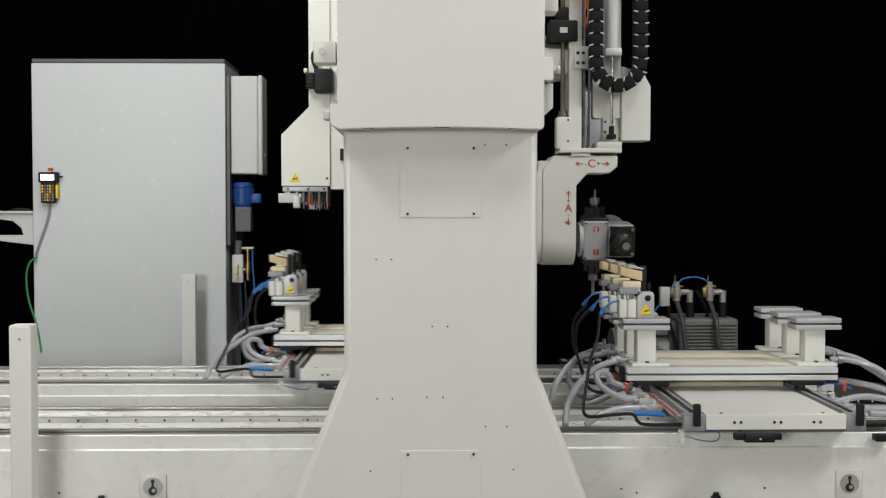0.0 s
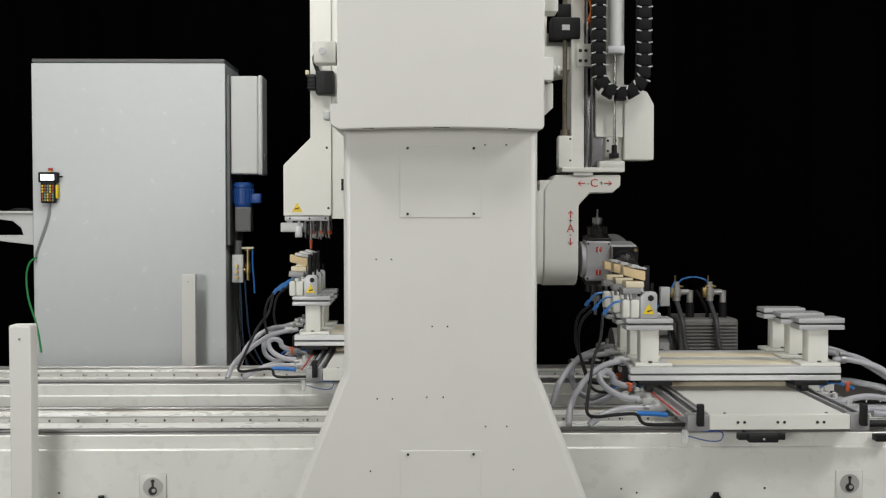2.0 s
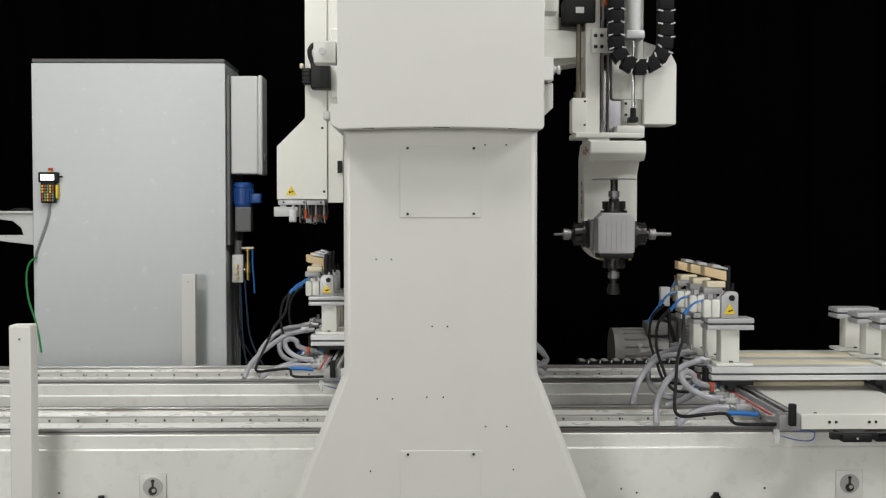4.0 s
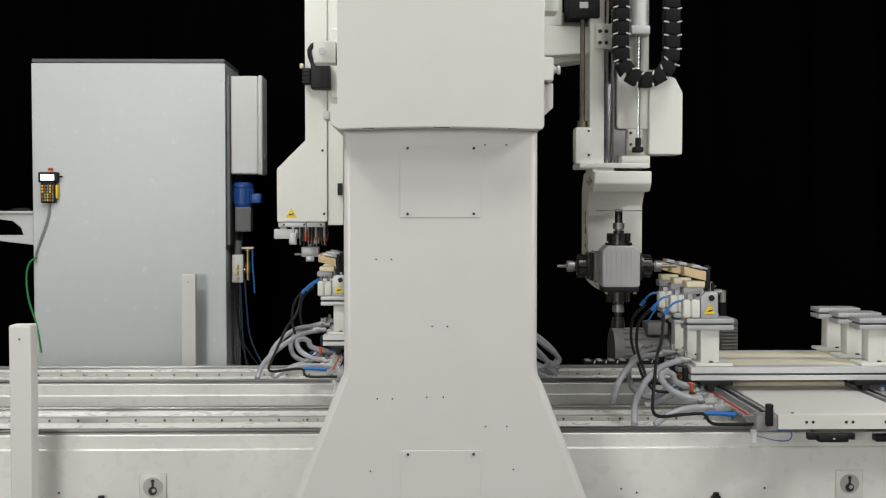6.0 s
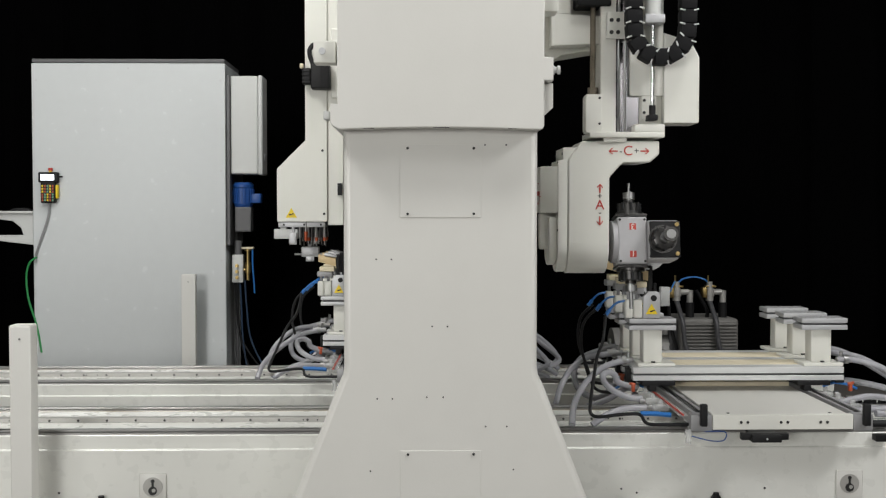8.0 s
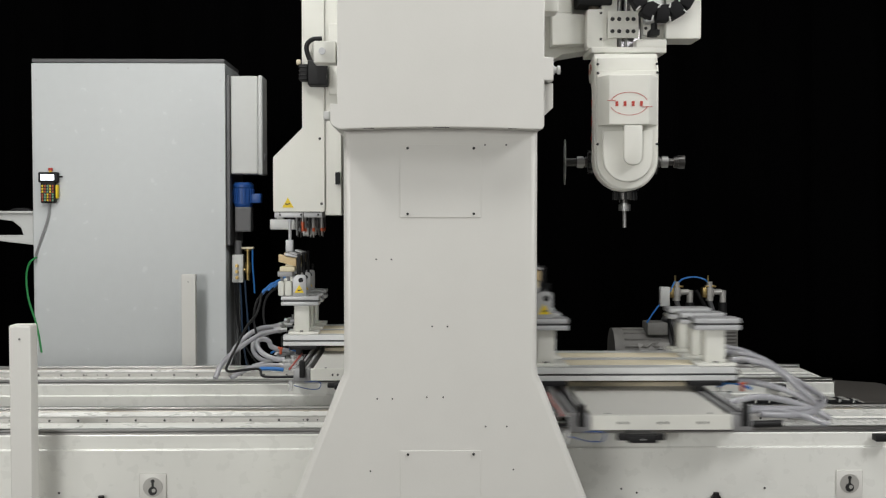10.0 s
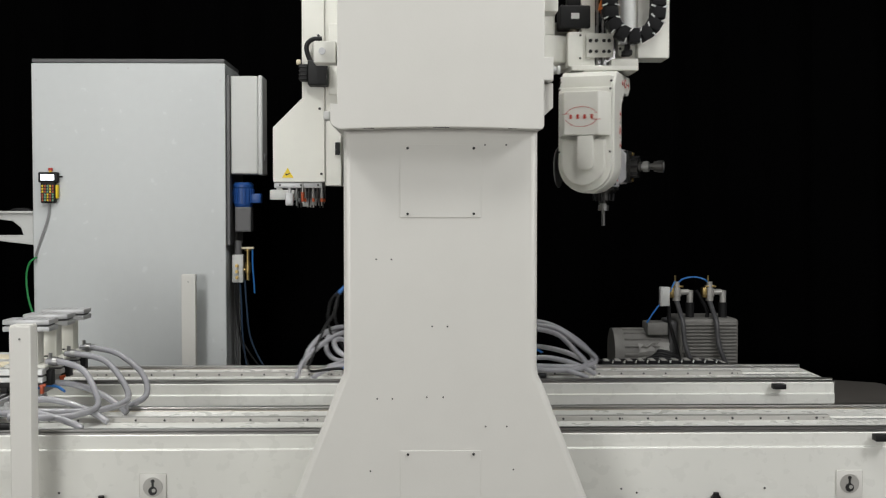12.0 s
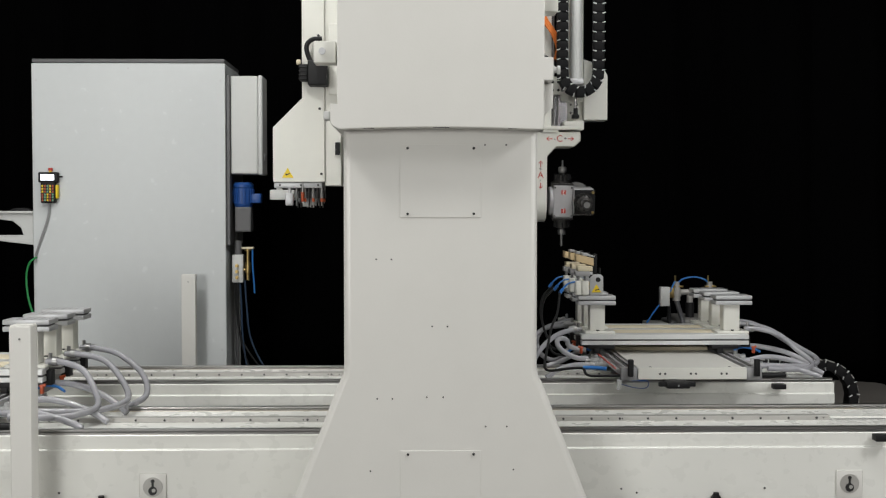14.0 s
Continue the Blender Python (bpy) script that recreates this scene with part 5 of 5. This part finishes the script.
front_chain = energy_chain("lying_cable_chain", "black plastic cable chain behind the front bed", lying, 0.09, 0.062, 0.05, True)
rear_chain = energy_chain("lying_cable_chain", "black plastic cable chain behind the rear bed", lying, 0.09, 0.062, 0.05, True)
milling_head, spindle_block = spindle_head()
boring, drop_spindle, drop_drill, side_drill = boring_unit()
boring_side = boring_saddle()
cabinet()
pendant()
console()
side_post(-1.409, 4.0, 0.834, 0.076, 0.075)
side_post(-1.509, 7.4, 0.815, 0.092, 0.06)
air_unit()
vacuum_pump()


# ---- what moves ----
def motions():
    # front table: seconds, shift along the rails
    rows = [(0, 0), (0.5, 0), (0.8, 0), (1.0, .016), (1.5, .083), (2.0, .013), (2.5, 0), (2.75, 0), (3.0, .132), (3.2, .248), (3.6, .36), (4.3, .36), (4.8, .20), (5.3, .20), (5.5, .2), (5.7, .2), (6, .273), (6.5, .273), (6.6, .265), (7, .074), (7.5, .074), (7.7, .074), (8, .0256), (8.2, .0256), (9.4, .0256), (9.7, -.08), (10.3, -.92), (10.6, -1.424), (11, -2.174), (11.2, -2.55), (11.5, -3.04), (11.65, -3.27), (11.8, -3.36), (14, -3.36)]
    walk(front_table, [(t, pose((1.347 + d) * TABLE_SIZE, 4.04, 0.432)) for t, d in rows])
    walk(front_chain, [(t, pose(x - 0.1, 4.95, 0)) for t, x in ((0, 2.3), (3.2, 2.42), (5.3, 2.4), (8.2, 2.32), (9.4, 2.32), (10.3, 1.93), (10.5, 1.81), (10.7, 1.56), (11, 1.29), (11.3, 1.05), (11.6, 0.55), (11.8, 0.46), (14, 0.46))])
    rows = [(0, -1.663), (0.2, -1.553), (0.5, -1.553), (3.2, -1.553), (3.7, -1.5), (4.4, -1.447), (5.3, -1.447), (5.5, -1.43), (5.8, -1.40), (8.2, -1.40), (9.0, -1.40), (9.8, -1.614), (10.3, -1.614), (11.35, -1.614), (11.5, -1.5775), (11.7, -1.4377), (12.5, -.823), (13, -.4286), (13.4, -.08), (13.5, -.034), (13.65, 0), (14, 0)]
    walk(rear_table, [(t, pose((1.333 + d * 0.985) * TABLE_SIZE, 5.243, 0.432)) for t, d in rows])
    walk(rear_chain, [(t, pose(2.27 + d * 0.4925, 6.06, 0.025)) for t, d in rows])
    # milling unit: seconds, depth, height of the ram's end
    rows = [(0, 5.438, 1.513), (0.2, 5.385, 1.487), (0.5, 5.359, 1.453), (0.8, 5.359, 1.416), (1, 5.359, 1.403), (1.3, 5.359, 1.420), (2, 5.359, 1.419), (2.5, 5.359, 1.367), (2.8, 5.37, 1.368), (3, 5.41, 1.374), (3.2, 5.39, 1.40), (4, 4.9, 1.55), (4.8, 4.783, 1.47), (5.5, 4.783, 1.415), (6, 4.783, 1.417), (6.2, 4.773, 1.418), (6.5, 4.594, 1.473), (7, 4.515, 1.618), (7.3, 4.503, 1.558), (7.5, 4.503, 1.543), (7.8, 4.503, 1.528), (8, 4.503, 1.526), (8.2, 4.503, 1.551), (9.2, 4.49, 1.79), (10.0, 4.482, 1.852), (10.3, 4.482, 1.852), (11.3, 4.486, 1.852), (11.5, 4.53, 1.851), (12, 5.045, 1.852), (12.5, 5.575, 1.853), (13, 6.094, 1.854), (13.4, 6.555, 1.855), (13.5, 6.635, 1.855), (13.6, 6.672, 1.844), (13.8, 6.672, 1.773), (14, 6.672, 1.707)]
    walk(head_saddle, [(t, pose(0.84, y, 1.964)) for t, y, z in rows])
    walk(cylinder, [(t, pose(0.84, y, 1.964)) for t, y, z in rows])
    walk(head_ram, [(t, pose(0.84, y, z)) for t, y, z in rows])
    walk(hanging_chain, [(t, pose(0.84, y, 1.838 + (z - 1.545) * 0.5)) for t, y, z in rows])
    turn = [(0, 0), (3.0, 0), (3.2, -28), (3.5, -90), (6.2, -90), (6.3, -88), (6.4, -80), (6.5, -62), (6.6, -34), (6.7, -9), (6.8, 0), (8.2, 0), (9.0, 20), (9.8, 80), (10.2, 90), (11.5, 90), (11.8, 80), (12.0, 69), (12.2, 59), (12.4, 49), (12.6, 39), (12.8, 27), (13.0, 14), (13.15, 4), (13.3, 0), (14, 0)]

    def between(table, t):
        for a, b in zip(table, table[1:]):
            if a[0] <= t <= b[0]:
                return a[1] + (b[1] - a[1]) * (t - a[0]) / (b[0] - a[0])
        return table[-1][1]
    times = sorted({t for t, *_ in rows} | {t for t, _ in turn} | {3.35, 8.6, 9.4})
    ys, zs = [(t, y) for t, y, z in rows], [(t, z) for t, y, z in rows]
    walk(milling_head, [(t, pose(0.824, between(ys, t) + 0.02, between(zs, t) - 0.012, 0, 0, between(turn, t))) for t in times])
    tilt = [(0, 6), (3.0, 6), (3.2, 35), (3.5, 90), (6.2, 90), (6.3, 88), (6.4, 75), (6.5, 55), (6.6, 38), (6.7, 12), (6.8, -6), (7.0, -9), (8.2, -9), (9.5, 0), (12.8, 0), (13.3, 6), (14, 6)]
    times = sorted({t for t, _ in tilt} | {3.35})
    walk(spindle_block, [(t, pose(0.022, 0.002, -0.40, between(tilt, t))) for t in times])
    # boring unit: seconds, depth, height
    rows = [(0, 6.30, 1.396), (.2, 6.385, 1.392), (.5, 6.39, 1.308), (1, 6.39, 1.251), (1.4, 6.39, 1.20), (1.5, 6.39, 1.194), (1.7, 6.39, 1.23), (2, 6.39, 1.231), (2.5, 6.39, 1.279), (2.65, 6.37, 1.279), (2.8, 6.23, 1.279), (3, 6.13, 1.278), (3.5, 6.10, 1.30), (5.0, 6.10, 1.33), (5.3, 6.10, 1.328), (5.5, 6.10, 1.235), (6, 6.10, 1.20), (8, 6.10, 1.20), (8.2, 6.10, 1.235), (9, 6.0, 1.30), (9.8, 5.94, 1.30), (10.2, 5.94, 1.208), (10.5, 5.94, 1.208), (10.7, 5.94, 1.29), (10.95, 5.94, 1.41), (14, 5.94, 1.41)]
    walk(boring, [(t, pose(-0.6, y, z)) for t, y, z in rows])
    walk(boring_side, [(t, pose(-0.503, y, 1.962)) for t, y, z in rows])
    walk(drop_drill, [(t, pose(0, 0, z)) for t, z in ((0, 0), (0.5, 0), (0.8, -0.03), (1.0, -0.085), (2.65, -0.085), (2.8, -0.01), (3.0, 0), (14, 0))])
    walk(side_drill, [(t, pose(0, 0, z)) for t, z in ((0, 0), (9.5, 0), (9.9, -0.09), (10.5, -0.09), (10.8, 0), (14, 0))])
    walk(drop_spindle, [(t, pose(0, 0, z)) for t, z in ((0, -0.05), (4.0, -0.05), (5.3, -0.05), (5.6, -0.05), (5.9, -0.14), (8, -0.14), (8.5, -0.05), (14, -0.05))])


motions()
